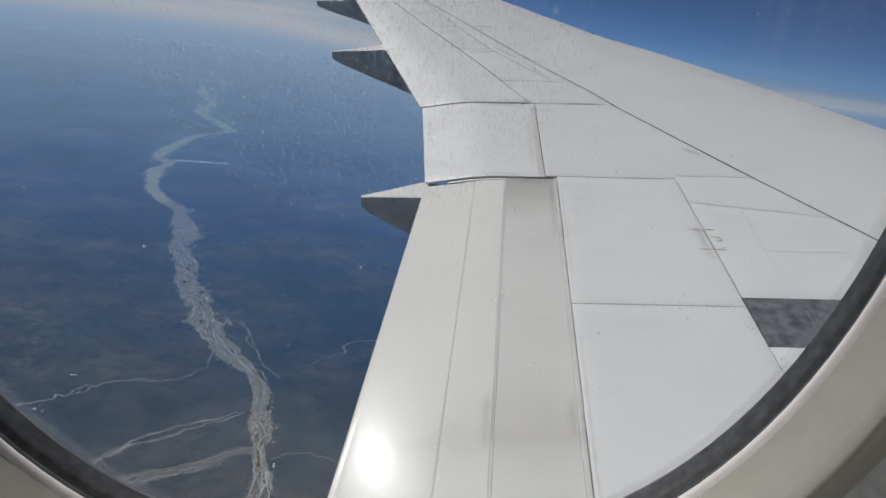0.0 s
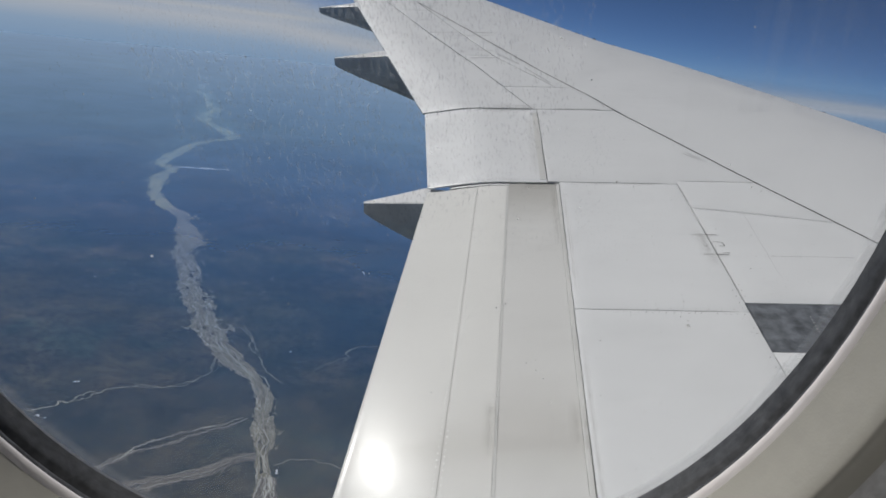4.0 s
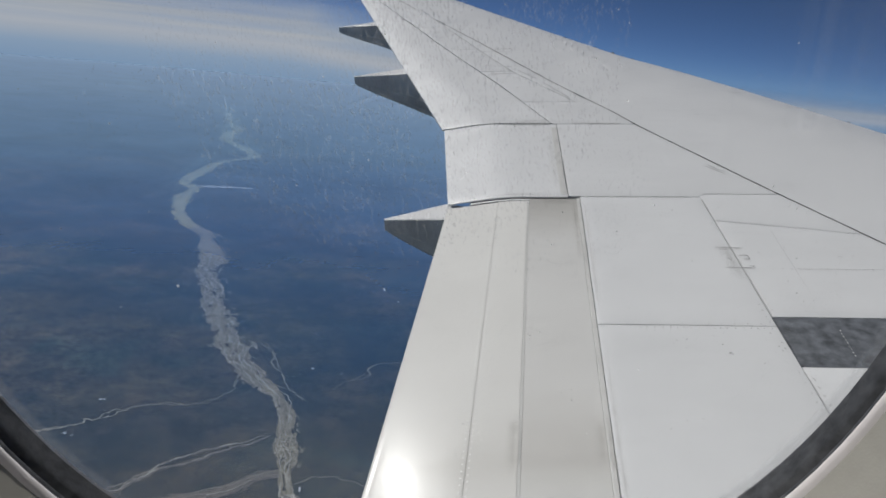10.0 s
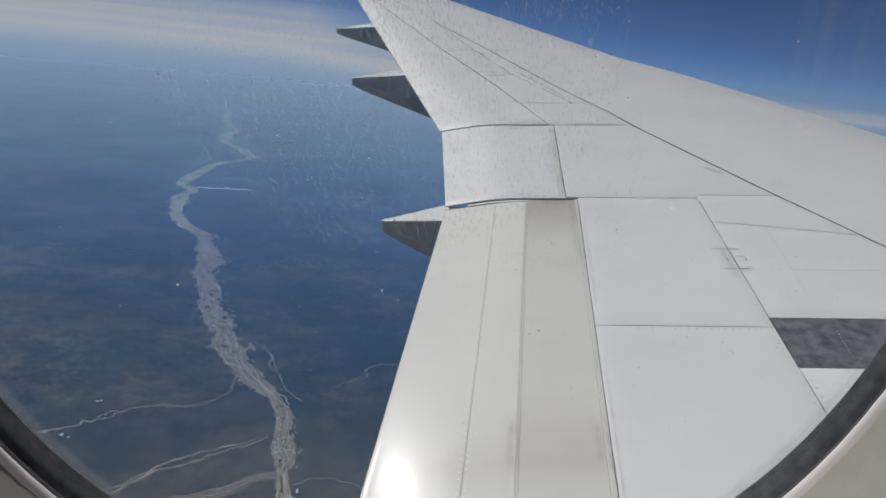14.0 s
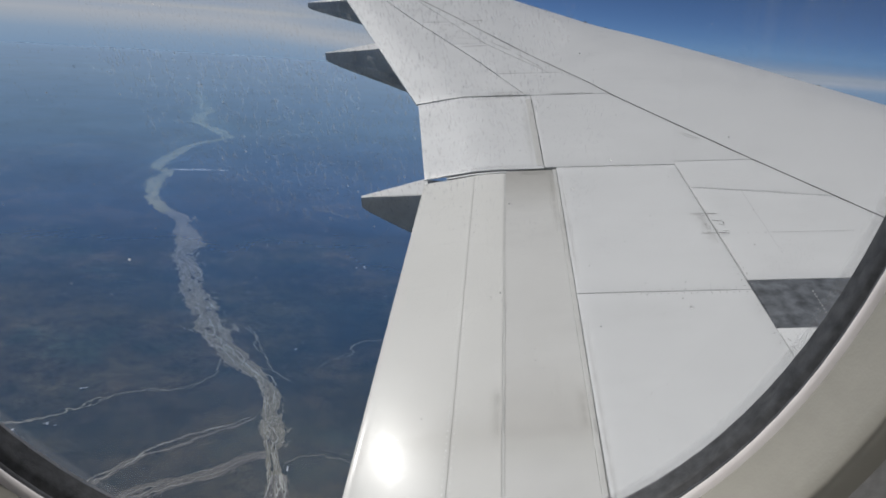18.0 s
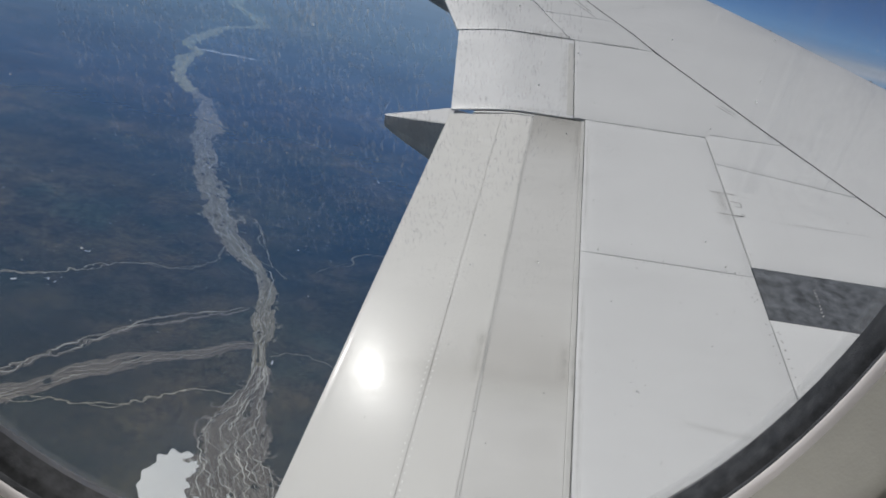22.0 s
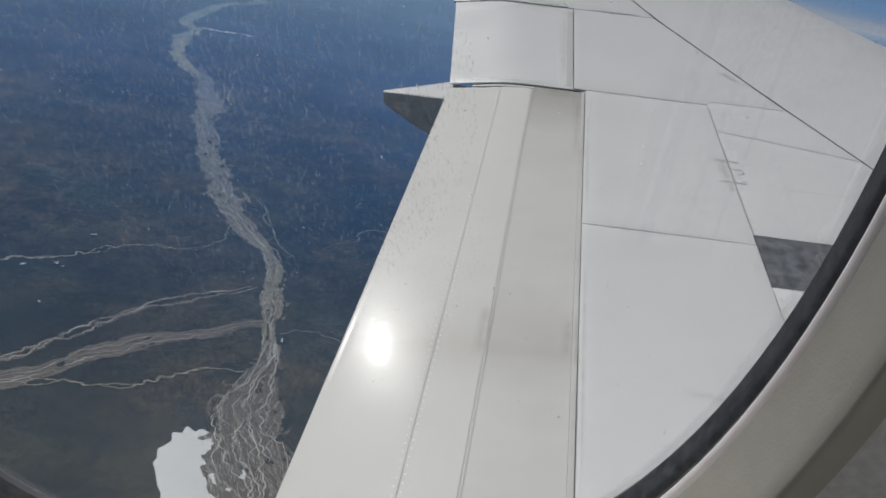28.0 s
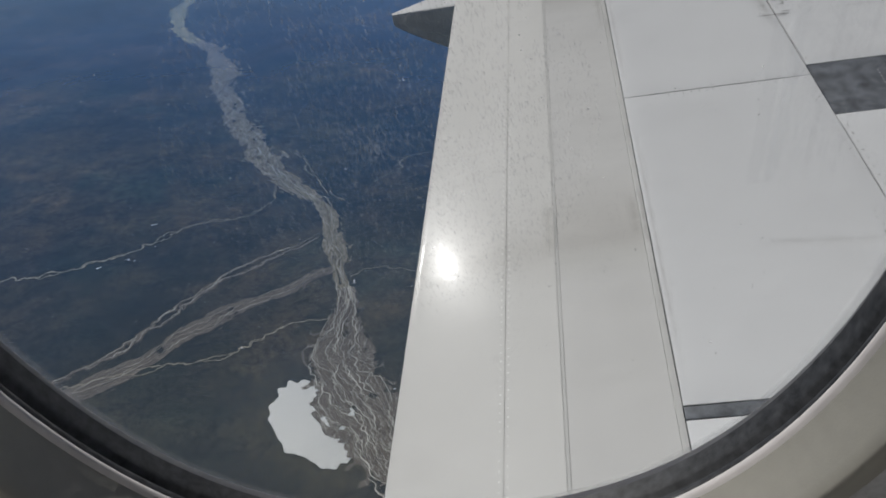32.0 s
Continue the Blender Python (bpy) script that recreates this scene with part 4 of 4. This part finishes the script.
for i, ctrl in enumerate(SIDES["braided"]):
    path = meander(meander(smooth_path(ctrl, 0.6), 0.8, 40.0 + 5 * i, 0.07), 0.6, 43.0 + i, 0.19)
    side_paths.append(path)
    tagged(new("tributary", bed_sheet("tributary", path, 0.2 + 0.02 * i, 31.0 + i, 20, TRIBUTARY, 1.9, 0.5, 0.16)), "thin braided arm of a gravel tributary among dark woods", "river", "tributaries", "structure")
    tagged(new("tributary_water", mesh_of("tributary_water", *threads(path, 1, 0.75, 0.4, 61.0 + i, 0.3), SILT)), "pale silty water thread on the gravel bed", "river", kind="stuff")
for i, ctrl in enumerate(SIDES["broad"]):
    path = meander(smooth_path(ctrl, 0.7), 0.12, 50.0, 0.04)
    side_paths.append(path)
    tagged(new("tributary", bed_sheet("tributary", path, 0.21, 44.0, 34, TRIBUTARY, 1.4, 0.05, 0.02)), "broad grey gravel tributary river bed", "river", "tributaries", "structure")
    tagged(new("tributary_water", mesh_of("tributary_water", *threads(path, 3, 0.45, 0.4, 71.0, 0.7), SILT)), "pale silty water threads on the gravel bed", "river", kind="stuff")


def blot(name, cx, cy, rx, ry, turn, z, material, seed, n=40, jag=0.4):
    verts = [(cx, cy, z + 0.02)]
    for k in range(n):
        a = 2 * math.pi * k / n
        r = 1 + 1.4 * jag * noise.noise((math.cos(a) * 1.6 + seed, math.sin(a) * 1.6, seed)) + jag * noise.noise((math.cos(a) * 5 + seed, math.sin(a) * 5, 1))
        x, y = rx * r * math.cos(a), ry * r * math.sin(a)
        verts.append((cx + x * math.cos(turn) - y * math.sin(turn), cy + x * math.sin(turn) + y * math.cos(turn), z))
    return mesh_of(name, verts, [(0, 1 + k, 1 + (k + 1) % n) for k in range(n)], material)


tagged(new("lake", blot("lake", -103, 229, 32, 19, radians(-47), 0.12, LAKE, 2.0, 120, 0.13)), "lake beside the delta with sun glint painted near white", "lake", kind="structure")
SNOWS = [(-506, 1096, 42, 2.6, 0.38), (-532, 1085, 13, 4.4, 0.35), (-501, 1101, 11, 5.2, 0.35), (-474, 1110, 9, 5.4, 0.2), (-474, 1753, 18, 8, 0.2), (-370, 1557, 7, 20, 0.3), (-419, 1519, 12, 5, 0.2), (-140, 709, 0.9, 5, 0.4),
         (-275, 402, 1.5, 0.6, 0.4), (-273, 403, 0.9, 0.7, 1.4), (-271, 358, 1.6, 0.35, 0.8), (-270, 357, 0.7, 0.6, 0.2), (-265, 356, 0.9, 0.3, 0.8), (-152, 498, 0.9, 0.8, 0), (-109, 344, 0.5, 2.4, 0.2), (-286, 346, 2.2, 0.5, 1.0)]
for i, (x, y, rx, ry, turn) in enumerate(SNOWS + [(-20, 217, 2.0, 1.2, 1.2), (-21, 211, 0.9, 0.8, 0), (-29, 196, 1.6, 1.1, 2.6), (-66, 252, 0.6, 0.5, 0)]):
    tagged(new("snow_patch", blot("snow_patch", x, y, rx, ry, turn, 1.2, SNOW, 5.0 + i, 28, 0.75)), "small white snow patch on dark ground", "snow", "snow patches", "structure")


def ground():
    rings, seg = 200, 400
    radii = [0] + [40 * (4300 / 40) ** (k / (rings - 1)) for k in range(rings)]
    paths = np.array([(p.x, p.y) for path in (upper_path[::5], lower_path[::10], fan_path[::10], *(q[::10] for q in side_paths), [Vector((x, y)) for x in range(-150, -60, 12) for y in range(195, 265, 12)]) for p in path])
    verts = [(0, 0, -1.0)]
    for r in radii[1:]:
        for s in range(seg):
            a = 2 * math.pi * s / seg
            x, y = r * math.cos(a), r * math.sin(a)
            d = float(np.sqrt(((paths - (x, y)) ** 2).sum(1).min()))
            m = max(0.0, min(1.0, (d - 30) / 160))
            h = 0.0
            if m > 0:
                h = m * (9 * abs(noise.noise((x * 0.006, y * 0.006, 3))) + 4 * abs(noise.noise((x * 0.02, y * 0.02, 7))) + (1.2 * noise.noise((x * 0.06, y * 0.06, 1)) if r < 700 else 0))
            verts.append((x, y, h))
    faces = [(0, 1 + s, 1 + (s + 1) % seg) for s in range(seg)]
    for k in range(rings - 1):
        o = 1 + k * seg
        faces += [(o + s, o + seg + s, o + seg + (s + 1) % seg, o + (s + 1) % seg) for s in range(seg)]
    return tagged(new("ground", mesh_of("ground", verts, faces, LAND)), "dark forest and brown tundra plain seen from high above", "ground", kind="structure")


ground()


def disc(name, z, radius, material, seg=96, rings=(0.02, 0.05, 0.1, 0.2, 0.4, 0.7, 1.0)):
    verts = [(0, 0, z)] + [(radius * r * math.cos(2 * math.pi * s / seg), radius * r * math.sin(2 * math.pi * s / seg), z) for r in rings for s in range(seg)]
    faces = [(0, 1 + s, 1 + (s + 1) % seg) for s in range(seg)]
    for k in range(len(rings) - 1):
        o = 1 + k * seg
        faces += [(o + s, o + seg + s, o + seg + (s + 1) % seg, o + (s + 1) % seg) for s in range(seg)]
    return mesh_of(name, verts, faces, material)


# flat sheet above the land that carries the painted aerial haze
tagged(new("haze_layer", disc("haze_layer", 20.0, 4262, haze_material(), 160)), "flat sheet with blue aerial haze painted over the land", "haze", kind="structure")


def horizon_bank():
    """Glowing backdrop with horizon haze painted on: blue at its foot, white above, lower towards the nose, with level
    streaks.
    """
    m = bpy.data.materials.new("glowing_horizon_haze")
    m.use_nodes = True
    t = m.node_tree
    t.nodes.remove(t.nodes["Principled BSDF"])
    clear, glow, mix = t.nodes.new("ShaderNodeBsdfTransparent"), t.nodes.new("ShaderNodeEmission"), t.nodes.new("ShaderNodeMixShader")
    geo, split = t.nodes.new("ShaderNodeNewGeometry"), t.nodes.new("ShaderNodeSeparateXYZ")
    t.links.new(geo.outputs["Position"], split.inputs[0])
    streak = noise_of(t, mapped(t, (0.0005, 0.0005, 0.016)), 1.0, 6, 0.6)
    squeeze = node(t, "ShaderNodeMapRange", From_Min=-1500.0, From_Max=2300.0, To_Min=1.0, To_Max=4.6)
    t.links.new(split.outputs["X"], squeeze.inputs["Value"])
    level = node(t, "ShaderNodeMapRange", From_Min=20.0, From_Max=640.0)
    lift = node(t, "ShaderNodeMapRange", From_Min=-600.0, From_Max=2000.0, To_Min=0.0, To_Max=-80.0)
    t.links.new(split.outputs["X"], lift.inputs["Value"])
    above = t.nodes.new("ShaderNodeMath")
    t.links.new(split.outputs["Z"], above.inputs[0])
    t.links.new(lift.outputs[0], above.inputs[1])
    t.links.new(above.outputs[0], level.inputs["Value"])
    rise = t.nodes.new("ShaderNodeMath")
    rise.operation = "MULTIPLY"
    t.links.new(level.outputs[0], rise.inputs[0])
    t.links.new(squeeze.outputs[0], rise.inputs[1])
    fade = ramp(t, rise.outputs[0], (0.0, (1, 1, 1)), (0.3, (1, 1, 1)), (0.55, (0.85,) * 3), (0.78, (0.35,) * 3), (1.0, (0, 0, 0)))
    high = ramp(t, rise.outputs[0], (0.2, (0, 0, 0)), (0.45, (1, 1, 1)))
    # the painted haze thins out towards the nose
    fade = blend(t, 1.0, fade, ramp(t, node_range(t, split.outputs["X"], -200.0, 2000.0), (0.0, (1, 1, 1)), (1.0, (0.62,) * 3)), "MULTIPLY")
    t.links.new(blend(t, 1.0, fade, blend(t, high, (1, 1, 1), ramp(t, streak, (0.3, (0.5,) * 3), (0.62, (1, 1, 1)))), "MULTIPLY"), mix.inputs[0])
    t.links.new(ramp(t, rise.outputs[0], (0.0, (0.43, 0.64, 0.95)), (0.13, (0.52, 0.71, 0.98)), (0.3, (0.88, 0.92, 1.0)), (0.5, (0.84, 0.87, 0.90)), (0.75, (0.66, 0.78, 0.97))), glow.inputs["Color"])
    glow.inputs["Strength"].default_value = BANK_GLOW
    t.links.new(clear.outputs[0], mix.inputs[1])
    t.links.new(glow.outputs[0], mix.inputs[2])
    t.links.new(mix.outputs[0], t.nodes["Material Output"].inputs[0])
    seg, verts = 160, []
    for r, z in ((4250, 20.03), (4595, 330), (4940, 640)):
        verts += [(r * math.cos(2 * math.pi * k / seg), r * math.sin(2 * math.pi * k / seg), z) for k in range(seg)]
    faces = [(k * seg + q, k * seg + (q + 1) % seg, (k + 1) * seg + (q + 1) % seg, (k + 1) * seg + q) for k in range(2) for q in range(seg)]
    tagged(new("backdrop", mesh_of("backdrop", verts, faces, m)), "glowing backdrop with pale haze painted along the horizon", "haze", kind="structure")


horizon_bank()

# ---- the cabin ----
CX, CZ, HALF_W, HALF_H, ROUND = -0.0302, -0.0135, 0.1562, 0.2127, 2.35


def oval(k, n, grow):
    a = 2 * math.pi * k / n
    c, s = math.cos(a), math.sin(a)
    r = (abs(c) ** ROUND + abs(s) ** ROUND) ** (-1 / ROUND)
    return CX + (HALF_W + grow) * r * c, CZ + (HALF_H + grow) * r * s


def sleeve(name, profile, material, parent, label="", n=128):
    """A ring round the window from a profile of (growth, depth) points."""
    verts = []
    for g, d in profile:
        for k in range(n):
            x, z = oval(k, n, g)
            verts.append((x, d, z))
    faces = []
    for i in range(len(profile) - 1):
        for k in range(n):
            faces.append((i * n + k, i * n + (k + 1) % n, (i + 1) * n + (k + 1) % n, (i + 1) * n + k))
    return part(name, mesh_of(name, verts, faces, material), parent, label)


window = tagged(new("window_1"), "oval cabin window with black seal and beige reveal", "window", kind="structure")
window.matrix_basis = CABINM
sleeve("reveal", [(0.006, 0.1574), (0.0035, 0.157), (0.0008, 0.1571), (-0.0008, 0.1576), (-0.0015, 0.1588), (-0.0016, 0.163), (-0.0014, 0.168), (-0.0012, 0.173), (-0.001, 0.178), (-0.0012, 0.1818)], BEIGE, window, "smooth beige plastic reveal")
sleeve("lip", [(-0.0012, 0.1818), (-0.0018, 0.183), (-0.0021, 0.1842), (-0.0016, 0.1856), (0.0006, 0.1865)], LIP, window, "rounded plastic lip, its highlight painted pale")
sleeve("seal", [(0.0006, 0.1865), (0.0004, 0.188), (0.0012, 0.1898), (0.0034, 0.1908), (0.0036, 0.1918), (0.0024, 0.1936), (0.0026, 0.196), (0.0032, 0.199), (0.0038, 0.2015), (0.0041, 0.2031)], RUBBER, window, "black rubber window seal")
sleeve("retainer", [(0.0041, 0.2031), (0.0052, 0.2045), (0.0072, 0.207), (0.0085, 0.2085), (0.033, 0.2087), (0.19, 0.256)], RIM, window, "dark grey retainer ring of the outer pane")
for g in (-0.0036, -0.0028, -0.002, -0.0012):
    sleeve("pane_edge", [(g * 0.75 + 0.0058, 0.2072), (g * 0.35 + 0.0065, 0.2071), (0.0072, 0.207)], EDGE, window, "milky worn edge of the inner pane").location.y = g * 0.02


def oval_disc(name, grow, d, material, parent, label, n=128):
    verts = [(CX, d, CZ)] + [(oval(k, n, grow)[0], d, oval(k, n, grow)[1]) for k in range(n)]
    return part(name, mesh_of(name, verts, [(0, 1 + k, 1 + (k + 1) % n) for k in range(n)], material, False), parent, label)


pane = oval_disc("pane", 0.028, 0.2125, GLASS, window, "clear outer pane")
pane.visible_shadow = False

frost_verts, frost_faces = [], []
frng = random.Random(11)
while len(frost_faces) < 8500:
    a, r = frng.random() * 2 * math.pi, math.sqrt(frng.random())
    r *= r ** 0.4
    x, z = -0.035 + 0.066 * r * math.cos(a), -0.041 + 0.066 * r * math.sin(a)
    if noise.noise((x * 60, z * 60, 2.0)) < -0.35:
        continue
    w, h, lean = frng.uniform(0.00014, 0.0003), frng.uniform(0.0003, 0.001), frng.uniform(-0.35, 0.05)
    o = len(frost_verts)
    for k in range(6):
        c, q = math.cos(k * math.pi / 3) * w, math.sin(k * math.pi / 3) * h
        frost_verts.append((x + c + q * lean, 0.2112, z + q))
    frost_faces.append(tuple(range(o, o + 6)))
while len(frost_faces) < 10900:
    a, q = frng.random() * 2 * math.pi, math.sqrt(frng.random())
    x, z = -0.045 + 0.085 * q * math.cos(a), -0.088 + 0.075 * q * math.sin(a)
    if noise.noise((x * 45, z * 45, 7.0)) < -0.2:
        continue
    w, h, o = frng.uniform(0.0001, 0.0002), frng.uniform(0.0002, 0.0006), len(frost_verts)
    frost_verts += [(x + math.cos(k * math.pi / 3) * w, 0.2113, z + math.sin(k * math.pi / 3) * h) for k in range(6)]
    frost_faces.append(tuple(range(o, o + 6)))
flecks = tagged(part("frost_flecks", mesh_of("frost_flecks", frost_verts, frost_faces, FROST, False), window, "pale frozen flecks on the pane"), kind="stuff")
flecks.visible_shadow = False


dust_rng, dust_verts, dust_faces = random.Random(21), [], []
for k in range(430):
    a, r = dust_rng.random() * 2 * math.pi, math.sqrt(dust_rng.random())
    x, z, size = CX + 0.15 * r * math.cos(a), CZ + 0.18 * r * math.sin(a), dust_rng.choice((0.0001, 0.00013, 0.00016, 0.0002, 0.00028))
    o = len(dust_verts)
    dust_verts += [(x + size * math.cos(q * math.pi / 3), 0.211, z + size * math.sin(q * math.pi / 3)) for q in range(6)]
    dust_faces.append(tuple(range(o, o + 6)))
specks = tagged(part("dust_specks", mesh_of("dust_specks", dust_verts, dust_faces, DUST, False), window, "tiny pale dust specks on the pane"), kind="stuff")
specks.visible_shadow = False

GRAIN = veil_material("grain", (0.8, 0.8, 0.8), 0.75)[0]
for gx, gz, size in ((-0.102, -0.118, 0.00045), (0.071, -0.139, 0.0005), (0.0718, -0.1394, 0.0003)):
    ring = [(gx + size * math.cos(q * math.pi / 5), 0.2109, gz + size * (1 + 0.2 * math.sin(q * 2.2)) * math.sin(q * math.pi / 5)) for q in range(10)]
    part("dust_grain", mesh_of("dust_grain", ring, [tuple(range(10))], GRAIN, False), window, "single pale grain stuck to the pane").visible_shadow = False

wiped = veil_material("wiped_film", (0.5, 0.55, 0.64), 0.026)[0]
for x0, x1, lean in ((0.0755, 0.0795, 0.001), (0.0805, 0.0848, 0.001), (0.0812, 0.084, 0.001), (0.0918, 0.0935, 0.0015), (0.101, 0.1022, 0.002)):
    verts = [(x0 + lean, 0.2108, 0.016), (x1 + lean, 0.2108, 0.016), (x1 - lean * 0.6, 0.2108, -0.069), (x0 - lean * 0.6, 0.2108, -0.069)]
    part("wipe_mark", mesh_of("wipe_mark", verts, [(0, 1, 2, 3)], wiped, False), window, "faint wiped streak on the pane").visible_shadow = False


def breath_film():
    """Fine mottled condensation on the forward upper part of the pane."""
    m, t, mix = veil_material("breath_film", (0.56, 0.58, 0.66), 0.05)
    fine = noise_of(t, mapped(t, (1, 1, 0.75)), 1100.0, 3, 0.7)
    wide = noise_of(t, mapped(t, (1.0, 1, 0.5)), 45.0, 4, 0.6)
    split = t.nodes.new("ShaderNodeSeparateXYZ")
    t.links.new(mapped(t, (1, 1, 1)), split.inputs[0])
    start = ramp(t, node_range(t, split.outputs["X"], 0.06, 0.11), (0.0, (0, 0, 0)), (0.7, (1, 1, 1)))
    end = ramp(t, node_range(t, split.outputs["Z"], -0.099, -0.044), (0.0, (0, 0, 0)), (0.8, (1, 1, 1)))
    grain = blend(t, 1.0, ramp(t, fine, (0.4, (0.03,) * 3), (0.62, (0.1,) * 3)), ramp(t, wide, (0.35, (0.55,) * 3), (0.65, (1.1,) * 3)), "MULTIPLY")
    t.links.new(blend(t, 1.0, grain, blend(t, 1.0, start, end, "MULTIPLY"), "MULTIPLY"), mix.inputs[0])
    verts = [(x, 0.2106, z) for x, z in ((0.06, -0.099), (0.13, -0.099), (0.13, 0.05), (0.06, 0.05))]
    part("breath_film", mesh_of("breath_film", verts, [(0, 1, 2, 3)], m, False), window, "thin mottled condensation on the pane").visible_shadow = False


breath_film()


def greasy_film():
    """Milky cabin reflection painted as streaky smears on the lower aft part of the pane."""
    m, t, mix = veil_material("greasy_film", (0.56, 0.53, 0.47), 0.05)
    flow = noise_of(t, mapped(t, (0.6, 1, 1.6)), 26.0, 5, 0.6, 1.2)
    split = t.nodes.new("ShaderNodeSeparateXYZ")
    t.links.new(mapped(t, (1, 1, 1)), split.inputs[0])
    end = ramp(t, node_range(t, split.outputs["X"], -0.06, 0.03), (0.0, (1, 1, 1)), (1.0, (0, 0, 0)))
    low = ramp(t, node_range(t, split.outputs["Z"], -0.205, -0.115), (0.0, (1, 1, 1)), (0.5, (0.4,) * 3), (1.0, (0, 0, 0)))
    grain = ramp(t, flow, (0.3, (0.02,) * 3), (0.7, (0.085,) * 3))
    t.links.new(blend(t, 1.0, grain, blend(t, 1.0, end, low, "MULTIPLY"), "MULTIPLY"), mix.inputs[0])
    verts = [(x, 0.2106, z) for x, z in ((-0.19, -0.23), (0.03, -0.23), (0.03, -0.115), (-0.19, -0.115))]
    part("greasy_film", mesh_of("greasy_film", verts, [(0, 1, 2, 3)], m, False), window, "cabin reflection painted as faint smears on the lower pane").visible_shadow = False


greasy_film()


def cabin_wall():
    """The side wall with the opening cut through it: inner lining and outer skin."""
    n = 128
    verts, faces = [], []
    for d, g in ((0.158, 0.004), (0.258, 0.2)):
        for k in range(n):
            x, z = oval(k, n, g)
            verts.append((x, d, z))
        for k in range(n):
            a = 2 * math.pi * k / n
            c, s = math.cos(a), math.sin(a)
            r = 1 / max(abs(c), abs(s))
            verts.append((CX + 1.6 * r * c, d, CZ + 1.15 * r * s))
    for k in range(n):
        q = (k + 1) % n
        faces += [(k, q, n + q, n + k), (2 * n + k, 3 * n + k, 3 * n + q, 2 * n + q), (k, 2 * n + k, 2 * n + q, q), (n + k, n + q, 3 * n + q, 3 * n + k)]
    ob = tagged(new("wall_outer", mesh_of("wall_outer", verts, faces, LINING, False)), "speckled pale grey cabin side wall round the window", "wall", kind="structure")
    ob.matrix_basis = CABINM


cabin_wall()


def slab(name, lo, hi, material, label, category):
    (x0, y0, z0), (x1, y1, z1) = lo, hi
    v = [(x, y, z) for x in (x0, x1) for y in (y0, y1) for z in (z0, z1)]
    f = [(0, 1, 3, 2), (4, 6, 7, 5), (0, 4, 5, 1), (2, 3, 7, 6), (0, 2, 6, 4), (1, 5, 7, 3)]
    ob = tagged(new(name, mesh_of(name, v, f, material, False)), label, category, kind="structure")
    ob.matrix_basis = CABINM


slab("floor", (-1.65, -5.5, -1.25), (1.6, 0.16, -1.17), DARKCARPET, "dark cabin floor carpet", "floor")
slab("ceiling", (-1.65, -5.5, 1.12), (1.6, 0.16, 1.2), LINING, "pale grey cabin ceiling lining", "ceiling")
slab("wall_front", (1.57, -5.4, -1.17), (1.63, 0.158, 1.12), LINING, "pale grey cabin partition", "wall")
slab("wall_rear", (-1.69, -5.4, -1.17), (-1.63, 0.158, 1.12), LINING, "pale grey cabin partition", "wall")
slab("fuselage_side", (-3.0, 0.19, -3.7), (7.0, 0.255, -1.18), WHITE, "white fuselage skin above the wing root", "fuselage")


def far_wall():
    """The opposite side wall, unseen, with a row of window openings added for the fill lamp."""
    xs, zs = [-1.63], [-1.17, 0.1, 0.48, 1.12]
    for c in (-1.05, -0.53, 0.0, 0.53, 1.05):
        xs += [c - 0.135, c + 0.135]
    xs.append(1.57)
    verts, faces = [], []
    for i in range(len(xs) - 1):
        for j in range(3):
            if j == 1 and i % 2:
                continue
            o = len(verts)
            verts += [(x, y, z) for x in xs[i:i + 2] for y in (-5.46, -5.4) for z in zs[j:j + 2]]
            faces += [tuple(o + k for k in f) for f in ((0, 1, 3, 2), (4, 6, 7, 5), (0, 4, 5, 1), (2, 3, 7, 6), (0, 2, 6, 4), (1, 5, 7, 3))]
    tagged(new("wall_inner", mesh_of("wall_inner", verts, faces, LINING, False)), "unseen pale grey cabin side wall with added window openings", "wall", kind="structure").matrix_basis = CABINM


far_wall()
# fill lamp added behind the unseen far openings to brighten the cabin lining
cabin_fill = new("far_window_fill", bpy.data.lights.new("far_window_fill", "AREA"))
cabin_fill.data.shape, cabin_fill.data.size, cabin_fill.data.size_y, cabin_fill.data.energy = "RECTANGLE", 2.4, 0.38, CABIN_FILL
cabin_fill.data.color = (1.0, 0.98, 0.95)
cabin_fill.matrix_basis = CABINM @ pose(0, -5.47, 0.29, 90, 0, 0)
